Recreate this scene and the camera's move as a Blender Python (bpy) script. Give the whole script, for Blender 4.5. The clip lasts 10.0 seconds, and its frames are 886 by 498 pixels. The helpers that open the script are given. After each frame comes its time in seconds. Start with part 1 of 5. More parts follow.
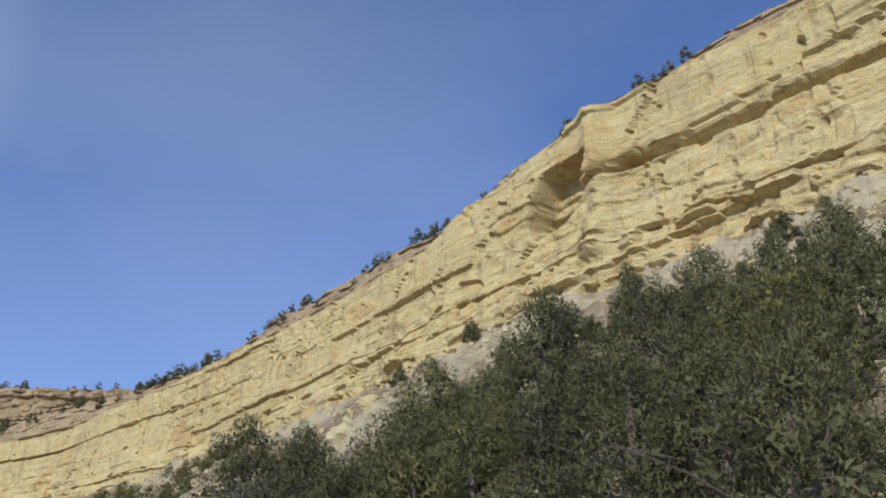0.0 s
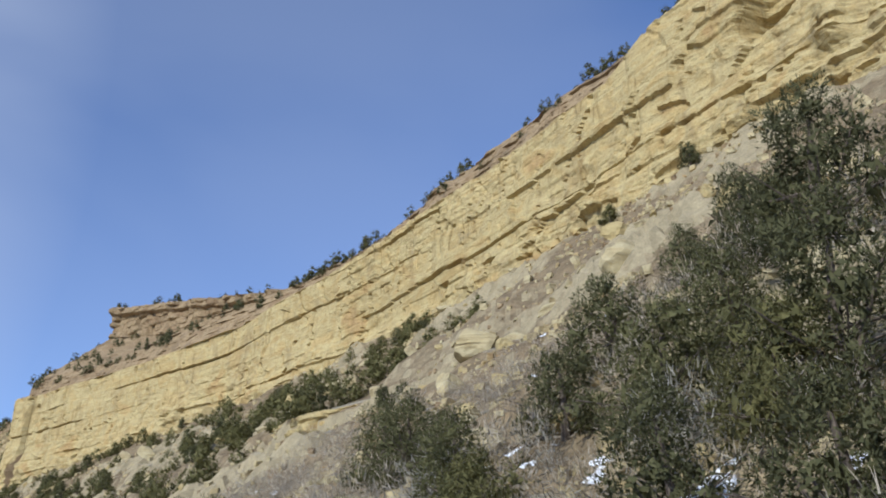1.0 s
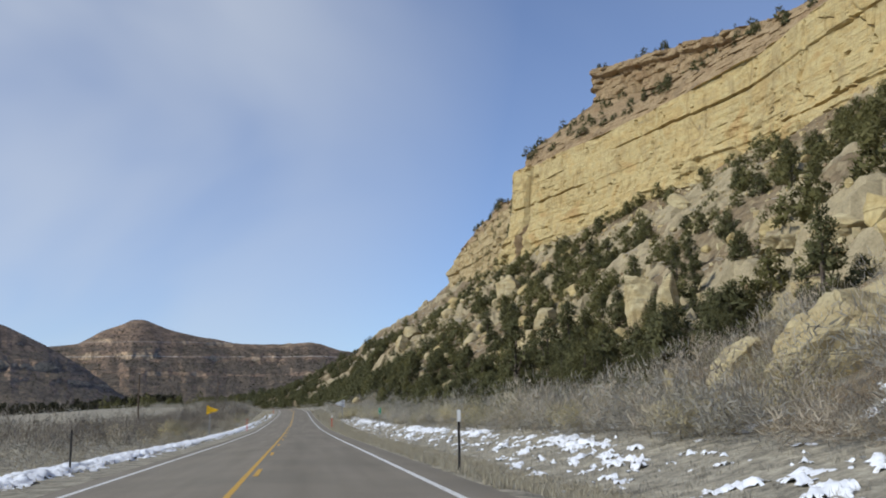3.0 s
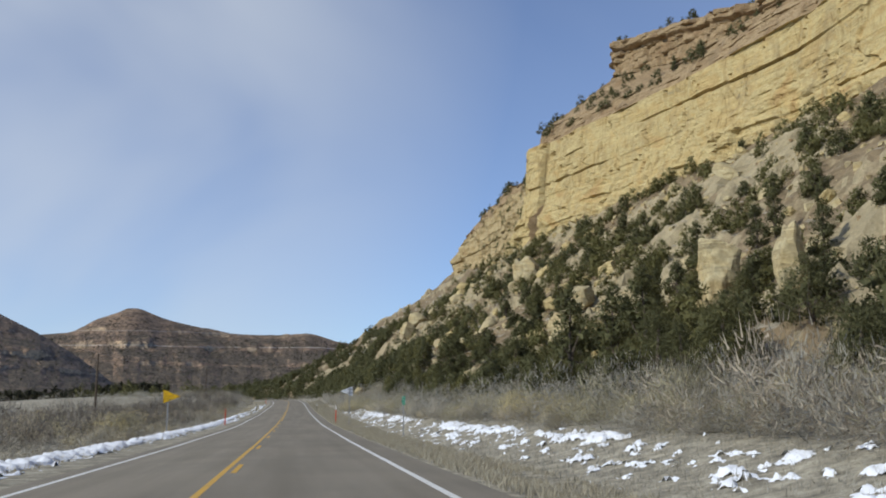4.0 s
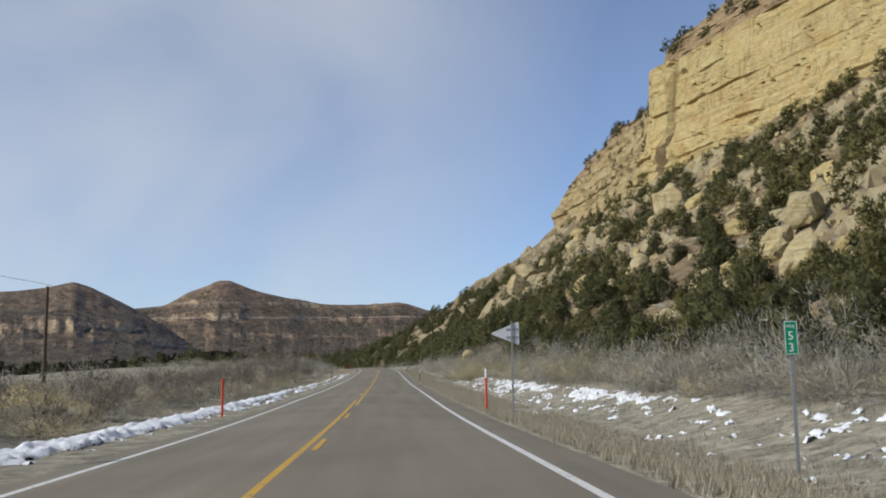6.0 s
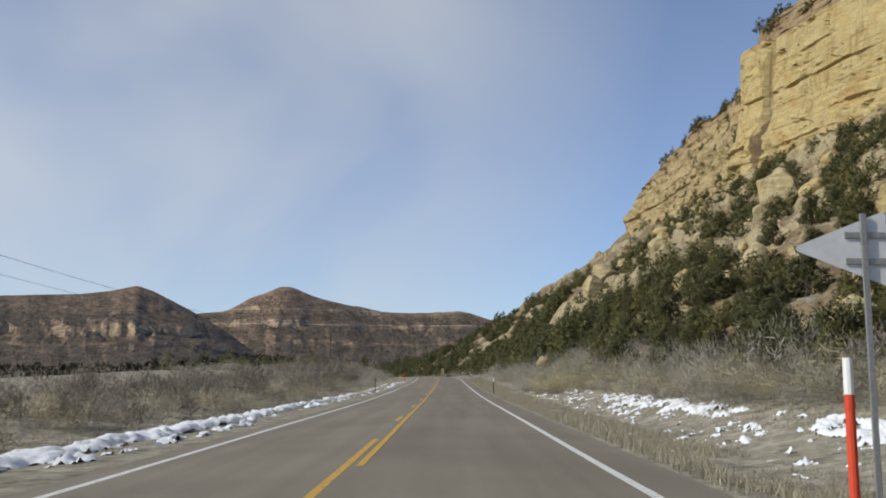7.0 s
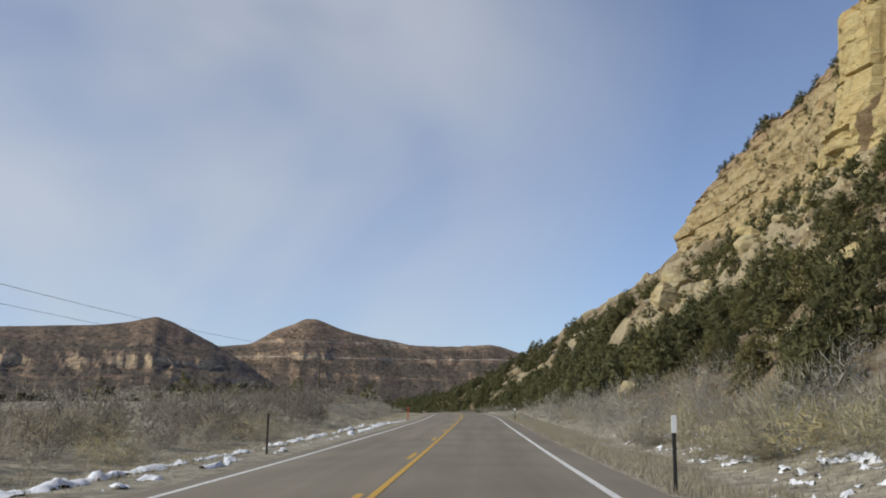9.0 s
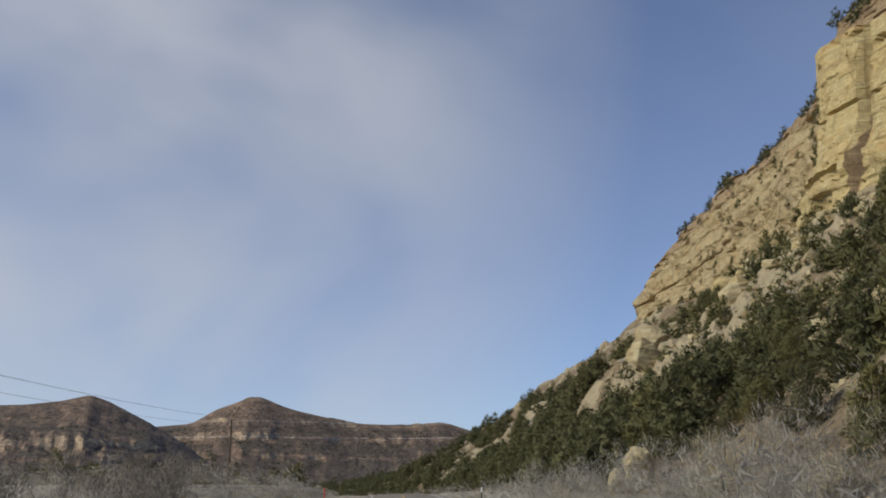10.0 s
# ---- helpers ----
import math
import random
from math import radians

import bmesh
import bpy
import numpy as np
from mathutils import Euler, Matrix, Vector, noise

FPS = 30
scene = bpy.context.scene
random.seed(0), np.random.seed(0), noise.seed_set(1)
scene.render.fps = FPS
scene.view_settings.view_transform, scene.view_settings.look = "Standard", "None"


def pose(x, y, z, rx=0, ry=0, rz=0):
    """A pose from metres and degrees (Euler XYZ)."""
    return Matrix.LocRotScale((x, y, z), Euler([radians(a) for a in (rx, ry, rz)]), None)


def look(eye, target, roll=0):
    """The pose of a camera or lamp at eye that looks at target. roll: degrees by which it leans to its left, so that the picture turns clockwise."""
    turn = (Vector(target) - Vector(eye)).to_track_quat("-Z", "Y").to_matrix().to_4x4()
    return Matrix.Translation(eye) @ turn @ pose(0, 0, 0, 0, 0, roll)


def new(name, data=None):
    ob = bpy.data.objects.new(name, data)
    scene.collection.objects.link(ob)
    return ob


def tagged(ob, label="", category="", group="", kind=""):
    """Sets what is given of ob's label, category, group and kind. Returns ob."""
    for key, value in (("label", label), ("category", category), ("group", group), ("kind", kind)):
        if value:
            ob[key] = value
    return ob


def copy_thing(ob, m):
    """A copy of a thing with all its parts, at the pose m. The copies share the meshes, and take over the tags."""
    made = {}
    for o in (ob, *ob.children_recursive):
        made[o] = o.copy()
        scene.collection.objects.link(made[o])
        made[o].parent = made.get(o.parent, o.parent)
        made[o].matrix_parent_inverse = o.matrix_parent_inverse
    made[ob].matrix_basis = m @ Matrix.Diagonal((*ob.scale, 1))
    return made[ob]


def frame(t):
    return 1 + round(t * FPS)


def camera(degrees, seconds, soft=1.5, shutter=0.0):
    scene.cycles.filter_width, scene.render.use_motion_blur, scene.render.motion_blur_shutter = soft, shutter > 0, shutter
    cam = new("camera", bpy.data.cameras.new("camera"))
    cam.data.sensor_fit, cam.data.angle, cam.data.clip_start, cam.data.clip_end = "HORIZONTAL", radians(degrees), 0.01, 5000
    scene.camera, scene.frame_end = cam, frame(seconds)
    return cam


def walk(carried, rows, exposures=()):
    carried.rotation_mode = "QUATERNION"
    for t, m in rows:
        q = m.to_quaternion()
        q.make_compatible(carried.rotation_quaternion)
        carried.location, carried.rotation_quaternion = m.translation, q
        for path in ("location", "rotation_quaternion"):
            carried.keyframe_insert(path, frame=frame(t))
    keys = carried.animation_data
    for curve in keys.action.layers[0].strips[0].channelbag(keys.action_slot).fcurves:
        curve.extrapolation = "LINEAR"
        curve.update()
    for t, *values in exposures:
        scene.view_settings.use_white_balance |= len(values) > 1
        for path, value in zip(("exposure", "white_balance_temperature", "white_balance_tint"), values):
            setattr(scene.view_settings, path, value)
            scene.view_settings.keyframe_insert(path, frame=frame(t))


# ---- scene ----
cam = camera(50.7, 10.0, soft=1.9)
METRES, EYE, TILT, LEAN, TURN = 265.0, 2.4, 28.459, -1.025, -44.479
ROWS = [
    (0.0, 0.0, 0.0, 0.0, -0.0, 0.0, -0.0),
    (0.5, -0.0365, 0.036, -0.0191, 1.48, -3.34, 3.92),
    (1.0, -0.0722, 0.0689, -0.0366, 5.81, -6.12, 7.19),
    (1.5, -0.1071, 0.0954, -0.0523, 14.15, -13.0, 13.29),
    (2.0, -0.1422, 0.1261, -0.0684, 24.65, -15.18, 15.83),
    (2.5, -0.1781, 0.1594, -0.086, 29.32, -14.04, 16.95),
    (3.0, -0.2133, 0.1917, -0.1033, 31.69, -13.34, 17.65),
    (4.5, -0.3167, 0.2863, -0.1532, 31.99, -13.71, 16.59),
    (5.0, -0.3501, 0.3163, -0.169, 33.37, -13.34, 16.88),
    (5.5, -0.3846, 0.3477, -0.1855, 35.11, -14.54, 18.92),
    (7.0, -0.4879, 0.4408, -0.234, 40.89, -11.96, 19.95),
    (7.5, -0.5222, 0.4722, -0.2499, 42.67, -10.63, 21.21),
    (8.0, -0.557, 0.5041, -0.2657, 41.61, -11.03, 20.96),
    (8.5, -0.5918, 0.536, -0.2819, 41.28, -10.37, 20.13),
    (9.0, -0.6268, 0.5685, -0.298, 42.85, -9.12, 20.25),
    (9.5, -0.6626, 0.6016, -0.3143, 42.13, -7.17, 20.4),
    (10.0, -0.698, 0.6346, -0.3305, 39.59, -5.51, 19.94),
]
walk(cam, [(t, pose(0.9, 0, EYE, TILT, LEAN, TURN) @ pose(METRES * x, METRES * y, METRES * z, 90 + pitch, roll, yaw)) for t, x, y, z, yaw, pitch, roll in ROWS],
     exposures=[(0.0, 0.08, 5800, 7), (1.5, 0.05, 5900, 7), (2.5, -0.14, 6150, 6), (5.0, -0.14, 6400, 4), (7.0, -0.14, 6750, 4), (9.0, -0.18, 6750, 5),
                (9.5, -0.27, 6650, 6), (10.0, -0.36, 6650, 7)])

# ---- sky, sun, exposure ----
SUN_FROM = Vector((-0.84, -0.30, 0.58)).normalized()      # towards the sun
SUN_EL = math.asin(SUN_FROM.z)
SUN_AZ = math.atan2(SUN_FROM.x, SUN_FROM.y)
world = bpy.data.worlds.new("sky_world")
scene.world = world
world.use_nodes = True
wn, wl = world.node_tree.nodes, world.node_tree.links
wn.clear()
w_out = wn.new("ShaderNodeOutputWorld")
w_bg = wn.new("ShaderNodeBackground")
w_sky = wn.new("ShaderNodeTexSky")
w_sky.sky_type = 'NISHITA'
w_sky.sun_disc = False
w_sky.sun_elevation = SUN_EL
w_sky.sun_rotation = SUN_AZ
w_sky.altitude = 1800
w_sky.air_density = 1.0
w_sky.dust_density = 0.9
w_sky.ozone_density = 3.0
w_bg.inputs["Strength"].default_value = 0.13
# thin high cloud drawn as soft streaks over the blue
w_tc = wn.new("ShaderNodeTexCoord")
w_map = wn.new("ShaderNodeMapping")
w_map.inputs["Rotation"].default_value = (0.25, 0.35, 0.5)
w_map.inputs["Scale"].default_value = (1.0, 1.0, 1.7)
w_n1 = wn.new("ShaderNodeTexNoise")
w_n1.inputs["Scale"].default_value = 1.7
w_n1.inputs["Detail"].default_value = 4.0
w_n1.inputs["Roughness"].default_value = 0.42
w_n1.inputs["Distortion"].default_value = 0.35
w_ramp = wn.new("ShaderNodeValToRGB")
w_ramp.color_ramp.interpolation = 'EASE'
w_ramp.color_ramp.elements[0].position = 0.28
w_ramp.color_ramp.elements[0].color = (0, 0, 0, 1)
w_ramp.color_ramp.elements[1].position = 0.70
w_ramp.color_ramp.elements[1].color = (1, 1, 1, 1)
w_dot = wn.new("ShaderNodeVectorMath")
w_dot.operation = 'DOT_PRODUCT'
w_dot.inputs[1].default_value = Vector((-0.56, 0.74, 0.37)).normalized()
w_rng = wn.new("ShaderNodeMapRange")
w_rng.inputs["From Min"].default_value = 0.68
w_rng.inputs["From Max"].default_value = 0.97
w_rng.inputs["To Min"].default_value = 0.17
w_rng.inputs["To Max"].default_value = 1.0
w_mul = wn.new("ShaderNodeMath")
w_mul.operation = 'MULTIPLY'
w_amt = wn.new("ShaderNodeMath")
w_amt.operation = 'MULTIPLY'
w_amt.inputs[1].default_value = 0.92
w_mix = wn.new("ShaderNodeMixRGB")
w_mix.inputs["Color2"].default_value = (5.6, 5.75, 6.25, 1)
wl.new(w_tc.outputs["Generated"], w_map.inputs["Vector"])
wl.new(w_map.outputs["Vector"], w_n1.inputs["Vector"])
wl.new(w_n1.outputs["Fac"], w_ramp.inputs["Fac"])
wl.new(w_tc.outputs["Generated"], w_dot.inputs[0])
wl.new(w_dot.outputs["Value"], w_rng.inputs["Value"])
wl.new(w_ramp.outputs["Color"], w_mul.inputs[0])
wl.new(w_rng.outputs["Result"], w_mul.inputs[1])
wl.new(w_mul.outputs["Value"], w_amt.inputs[0])
wl.new(w_amt.outputs["Value"], w_mix.inputs["Fac"])
w_tint = wn.new("ShaderNodeMixRGB")
w_tint.blend_type = 'MULTIPLY'
w_tint.inputs["Fac"].default_value = 1.0
w_tint.inputs["Color2"].default_value = (0.96, 1.0, 1.19, 1)
wl.new(w_sky.outputs["Color"], w_tint.inputs["Color1"])
wl.new(w_tint.outputs["Color"], w_mix.inputs["Color1"])
wl.new(w_mix.outputs["Color"], w_bg.inputs["Color"])
wl.new(w_bg.outputs["Background"], w_out.inputs["Surface"])

sun_data = bpy.data.lights.new("sun", 'SUN')
sun_data.energy = 3.9
sun_data.angle = radians(0.6)
sun_data.color = (1.0, 0.94, 0.84)
sun = new("sun", sun_data)
sun.matrix_world = look(SUN_FROM * 900, (0, 0, 0))
scene.view_settings.exposure = 0.0

# ---- noise on arrays ----
def cell(ix, iy, iz, seed):
    """A repeatable random number in 0..1 for every whole-number cell."""
    ix, iy, iz = (np.atleast_1d(v).astype(np.int64) for v in (ix, iy, iz))
    h = (ix * 374761393 + iy * 668265263 + iz * 2147483647 + seed * 1274126177) & 0xFFFFFFFF
    h = ((h ^ (h >> 13)) * 1274126177) & 0xFFFFFFFF
    h = ((h ^ (h >> 16)) * 2246822519) & 0xFFFFFFFF
    return ((h ^ (h >> 15)) & 0xFFFFFF) / float(0x1000000)


def smooth(u):
    return u * u * (3 - 2 * u)


def vnoise(x, y, z=None, seed=0):
    """Smooth value noise in -1..1."""
    x, y = np.asarray(x, float), np.asarray(y, float)
    x, y = np.broadcast_arrays(x, y)
    z = np.zeros_like(x) if z is None else np.broadcast_to(np.asarray(z, float), x.shape)
    ix, iy, iz = np.floor(x), np.floor(y), np.floor(z)
    u, v, w = smooth(x - ix), smooth(y - iy), smooth(z - iz)
    out = 0
    for a in (0, 1):
        for b in (0, 1):
            for c in (0, 1):
                k = (u if a else 1 - u) * (v if b else 1 - v) * (w if c else 1 - w)
                out = out + k * cell(ix + a, iy + b, iz + c, seed)
    return out * 2 - 1


def fbm(x, y, z=None, seed=0, octaves=4, gain=0.5):
    total, amp, norm = 0, 1.0, 0.0
    for o in range(octaves):
        f = 2.03 ** o
        total = total + amp * vnoise(np.asarray(x) * f + 17.3 * o, np.asarray(y) * f - 9.1 * o,
                                     None if z is None else np.asarray(z) * f, seed + o)
        norm += amp
        amp *= gain
    return total / norm


def step(a, b, x):
    return smooth(np.clip((np.asarray(x, float) - a) / (b - a), 0, 1))


def curve(pairs, x):
    """A smooth line through a few given heights."""
    p = np.array(pairs, float)
    xs = np.asarray(x, float)
    w = 6.0
    return (np.interp(xs - w, p[:, 0], p[:, 1]) + np.interp(xs + w, p[:, 0], p[:, 1])
            + 2 * np.interp(xs, p[:, 0], p[:, 1])) / 4


# ---- materials ----
def material(name, rough=0.9, bump=0.0):
    m = bpy.data.materials.new(name)
    m.use_nodes = True
    b = m.node_tree.nodes["Principled BSDF"]
    b.inputs["Roughness"].default_value = rough
    b.inputs["Specular IOR Level"].default_value = 0.25
    return m, m.node_tree.nodes, m.node_tree.links, b


def noise_node(n, l, scale, detail=5.0, rough=0.55, stretch=(1, 1, 1), coord="Object", distortion=0.0):
    tc = n.new("ShaderNodeTexCoord")
    mp = n.new("ShaderNodeMapping")
    mp.inputs["Scale"].default_value = stretch
    t = n.new("ShaderNodeTexNoise")
    t.inputs["Scale"].default_value = scale
    t.inputs["Detail"].default_value = detail
    t.inputs["Roughness"].default_value = rough
    t.inputs["Distortion"].default_value = distortion
    l.new(tc.outputs[coord], mp.inputs["Vector"])
    l.new(mp.outputs["Vector"], t.inputs["Vector"])
    return t.outputs["Fac"]


def ramp(n, l, fac, stops):
    r = n.new("ShaderNodeValToRGB")
    e = r.color_ramp.elements
    while len(e) < len(stops):
        e.new(0.5)
    for k, (p, c) in enumerate(stops):
        e[k].position = p
        e[k].color = (*c, 1) if len(c) == 3 else c
    l.new(fac, r.inputs["Fac"])
    return r.outputs["Color"]


def mix(n, l, fac, a, b, mode='MIX'):
    m = n.new("ShaderNodeMixRGB")
    m.blend_type = mode
    for key, v in (("Fac", fac), ("Color1", a), ("Color2", b)):
        if isinstance(v, (int, float)):
            m.inputs[key].default_value = v
        elif isinstance(v, tuple):
            m.inputs[key].default_value = (*v, 1)
        else:
            l.new(v, m.inputs[key])
    return m.outputs["Color"]


def add_bump(n, l, bsdf, height, strength, distance):
    bp = n.new("ShaderNodeBump")
    bp.inputs["Strength"].default_value = strength
    bp.inputs["Distance"].default_value = distance
    l.new(height, bp.inputs["Height"])
    l.new(bp.outputs["Normal"], bsdf.inputs["Normal"])
    return bp


def plain(name, colour, rough=0.6, metal=0.0, vary=0.12, scale=8.0):
    """Paint, plastic or metal with slight unevenness and grime."""
    m, n, l, b = material(name, rough)
    f = noise_node(n, l, scale)
    lo = tuple(c * (1 - vary) for c in colour)
    hi = tuple(min(1, c * (1 + vary)) for c in colour)
    l.new(ramp(n, l, f, [(0.3, lo), (0.7, hi)]), b.inputs["Base Color"])
    b.inputs["Metallic"].default_value = metal
    return m


# sandstone: massive beds with blotches, hairline partings, upright cracks and dark varnish streaks
def sandstone(name, pale, warm, rust, varnish):
    m, n, l, b = material(name, 0.93)
    blot = noise_node(n, l, 0.085, 7, 0.62, (1, 1, 1.7), distortion=0.8)
    mid = noise_node(n, l, 0.42, 6, 0.6, (0.8, 0.8, 1.5), distortion=0.5)
    grain = noise_node(n, l, 2.6, 8, 0.66)
    grey = tuple(0.62 * p + 0.035 for p in pale)
    base = ramp(n, l, blot, [(0.30, rust), (0.40, warm), (0.50, pale), (0.60, warm), (0.70, grey)])
    base = mix(n, l, 0.75, base, ramp(n, l, mid, [(0.28, (0.62, 0.57, 0.50)), (0.45, (0.95, 0.93, 0.90)), (0.60, (1.08, 1.07, 1.05)), (0.75, (0.82, 0.77, 0.70))]), 'MULTIPLY')
    line = noise_node(n, l, 0.22, 4, 0.6, (0.16, 0.16, 3.0), distortion=0.9)
    lines = ramp(n, l, line, [(0.455, (1, 1, 1)), (0.488, (0.52, 0.46, 0.38)), (0.500, (0.52, 0.46, 0.38)), (0.53, (1, 1, 1))])
    lines = mix(n, l, ramp(n, l, mid, [(0.40, (0, 0, 0)), (0.58, (1, 1, 1))]), (1.0, 1.0, 1.0), lines)
    base = mix(n, l, 0.6, base, lines, 'MULTIPLY')
    up = noise_node(n, l, 0.10, 1.5, 0.5, (1.3, 1.3, 0.20), distortion=1.0)
    cracks = ramp(n, l, up, [(0.470, (1, 1, 1)), (0.492, (0.42, 0.36, 0.29)), (0.500, (0.42, 0.36, 0.29)), (0.520, (1, 1, 1))])
    cracks = mix(n, l, ramp(n, l, blot, [(0.44, (0, 0, 0)), (0.56, (1, 1, 1))]), (1.0, 1.0, 1.0), cracks)
    base = mix(n, l, 0.5, base, cracks, 'MULTIPLY')
    streak = noise_node(n, l, 0.20, 4, 0.6, (1.0, 1.0, 0.25), distortion=0.8)
    sfac = ramp(n, l, streak, [(0.54, (0, 0, 0)), (0.70, (varnish,) * 3)])
    base = mix(n, l, sfac, base, (0.16, 0.115, 0.07))
    gr = ramp(n, l, grain, [(0.28, (0.62, 0.60, 0.56)), (0.5, (0.98, 0.97, 0.96)), (0.66, (1.12, 1.11, 1.10))])
    base = mix(n, l, 0.8, base, gr, 'MULTIPLY')
    l.new(base, b.inputs["Base Color"])
    fine = noise_node(n, l, 0.9, 10, 0.70, (1, 1, 1.9))
    tall = mix(n, l, 0.5, fine, mix(n, l, 0.5, lines, cracks, 'MULTIPLY'))
    add_bump(n, l, b, tall, 0.75, 0.6)
    return m


M_CLIFF = sandstone("sandstone_wall", (0.475, 0.395, 0.205), (0.46, 0.352, 0.160), (0.41, 0.285, 0.130), 0.32)
M_BROKEN = sandstone("broken_sandstone", (0.42, 0.345, 0.20), (0.38, 0.295, 0.155), (0.32, 0.225, 0.12), 0.4)
M_CAP = sandstone("sandstone_caprock_and_joint_shade", (0.345, 0.262, 0.155), (0.285, 0.205, 0.118), (0.25, 0.165, 0.09), 0.55)
M_BOULDER = sandstone("sandstone_boulder", (0.47, 0.41, 0.255), (0.45, 0.365, 0.195), (0.36, 0.25, 0.13), 0.40)


def ground_material(name, soil_a, soil_b, rock, grass):
    """Soil and rubble, rock where it is steep, dry grass where it is level."""
    m, n, l, b = material(name, 0.95)
    big = noise_node(n, l, 0.06, 5, 0.6)
    mid = noise_node(n, l, 0.55, 7, 0.65)
    fine = noise_node(n, l, 3.5, 8, 0.7)
    soil = ramp(n, l, big, [(0.35, soil_a), (0.65, soil_b)])
    rub = ramp(n, l, mid, [(0.40, (0.62, 0.60, 0.58)), (0.52, (1, 1, 1)), (0.66, (1.25, 1.2, 1.12))])
    soil = mix(n, l, 0.85, soil, rub, 'MULTIPLY')
    geo = n.new("ShaderNodeNewGeometry")
    sep = n.new("ShaderNodeSeparateXYZ")
    l.new(geo.outputs["Normal"], sep.inputs["Vector"])
    steep = ramp(n, l, sep.outputs["Z"], [(0.55, (1, 1, 1)), (0.72, (0, 0, 0))])
    rk = ramp(n, l, mid, [(0.35, tuple(0.8 * c for c in rock)), (0.65, tuple(1.1 * c for c in rock))])
    at = n.new("ShaderNodeAttribute")
    at.attribute_name = "outcrop"
    col = mix(n, l, mix(n, l, 1.0, steep, at.outputs["Fac"], 'LIGHTEN'), soil, rk)
    flat = ramp(n, l, sep.outputs["Z"], [(0.885, (0, 0, 0)), (0.945, (1, 1, 1))])
    turf = ramp(n, l, noise_node(n, l, 1.3, 9, 0.78), [(0.36, tuple(0.45 * c for c in grass)), (0.48, tuple(0.9 * c for c in grass)), (0.62, tuple(1.4 * c for c in grass))])
    col = mix(n, l, flat, col, turf)
    fr = ramp(n, l, fine, [(0.25, (0.55, 0.54, 0.52)), (0.62, (1.1, 1.1, 1.1))])
    col = mix(n, l, 0.8, col, fr, 'MULTIPLY')
    l.new(col, b.inputs["Base Color"])
    add_bump(n, l, b, fine, 0.7, 0.15)
    return m


M_GROUND = ground_material("dry_ground", (0.190, 0.142, 0.084), (0.250, 0.192, 0.115), (0.36, 0.30, 0.185), (0.345, 0.312, 0.24))
M_FAR = ground_material("far_mesa_slope", (0.165, 0.120, 0.090), (0.215, 0.158, 0.118), (0.37, 0.285, 0.195), (0.105, 0.085, 0.065))


def mesa_beds():
    """Pale thin beds that run round the far mesas."""
    n, l = M_FAR.node_tree.nodes, M_FAR.node_tree.links
    b = n["Principled BSDF"]
    was = b.inputs["Base Color"].links[0].from_socket
    tc, sep = n.new("ShaderNodeTexCoord"), n.new("ShaderNodeSeparateXYZ")
    wob = noise_node(n, l, 0.004, 3)
    l.new(tc.outputs["Object"], sep.inputs["Vector"])
    mul = n.new("ShaderNodeMath")
    mul.operation = 'MULTIPLY_ADD'
    mul.inputs[1].default_value = 14.0
    l.new(wob, mul.inputs[0])
    l.new(sep.outputs["Z"], mul.inputs[2])
    div = n.new("ShaderNodeMath")
    div.operation = 'DIVIDE'
    div.inputs[1].default_value = 193.0
    l.new(mul.outputs["Value"], div.inputs[0])
    k, w = (0, 0, 0), (1, 1, 1)
    far_y = n.new("ShaderNodeMapRange")
    far_y.inputs["From Min"].default_value = 1560
    far_y.inputs["From Max"].default_value = 1600
    l.new(sep.outputs["Y"], far_y.inputs["Value"])
    band = ramp(n, l, div.outputs["Value"], [(0.0, k), (0.586, k), (0.589, w), (0.594, w), (0.598, k), (0.740, k), (0.742, (0.5,) * 3), (0.747, (0.5,) * 3), (0.750, k)])
    was = mix(n, l, 0.85, was, ramp(n, l, noise_node(n, l, 0.045, 9, 0.72, (1, 1, 2.2)), [(0.34, (0.55, 0.54, 0.53)), (0.5, (1, 1, 1)), (0.64, (1.5, 1.4, 1.28))]), 'MULTIPLY')
    brk = ramp(n, l, noise_node(n, l, 0.02, 4, 0.6), [(0.34, (0.15, 0.15, 0.15)), (0.55, (0.8, 0.8, 0.8))])
    on = mix(n, l, 1.0, mix(n, l, 1.0, band, brk, 'MULTIPLY'), far_y.outputs["Result"], 'MULTIPLY')
    was = mix(n, l, 0.8, was, ramp(n, l, noise_node(n, l, 0.16, 7, 0.7, (1, 1, 1.6)), [(0.36, (0.55, 0.55, 0.56)), (0.5, (1, 1, 1)), (0.62, (1.6, 1.55, 1.45))]), 'MULTIPLY')
    l.new(mix(n, l, on, was, (0.42, 0.375, 0.32)), b.inputs["Base Color"])


mesa_beds()


def asphalt():
    m, n, l, b = material("asphalt", 0.88)
    wear = noise_node(n, l, 0.5, 4, 0.5, (3.0, 0.12, 1))
    fine = noise_node(n, l, 90, 4, 0.7)
    patch = noise_node(n, l, 0.25, 4, 0.5)
    c = ramp(n, l, wear, [(0.3, (0.212, 0.187, 0.148)), (0.7, (0.260, 0.231, 0.186))])
    b.inputs["Specular IOR Level"].default_value = 0.08
    c = mix(n, l, 0.5, c, ramp(n, l, patch, [(0.35, (0.82, 0.82, 0.82)), (0.6, (1.06, 1.05, 1.04))]), 'MULTIPLY')
    c = mix(n, l, 0.7, c, ramp(n, l, fine, [(0.3, (0.7, 0.7, 0.7)), (0.7, (1.2, 1.2, 1.2))]), 'MULTIPLY')
    l.new(c, b.inputs["Base Color"])
    add_bump(n, l, b, fine, 0.35, 0.01)
    return m


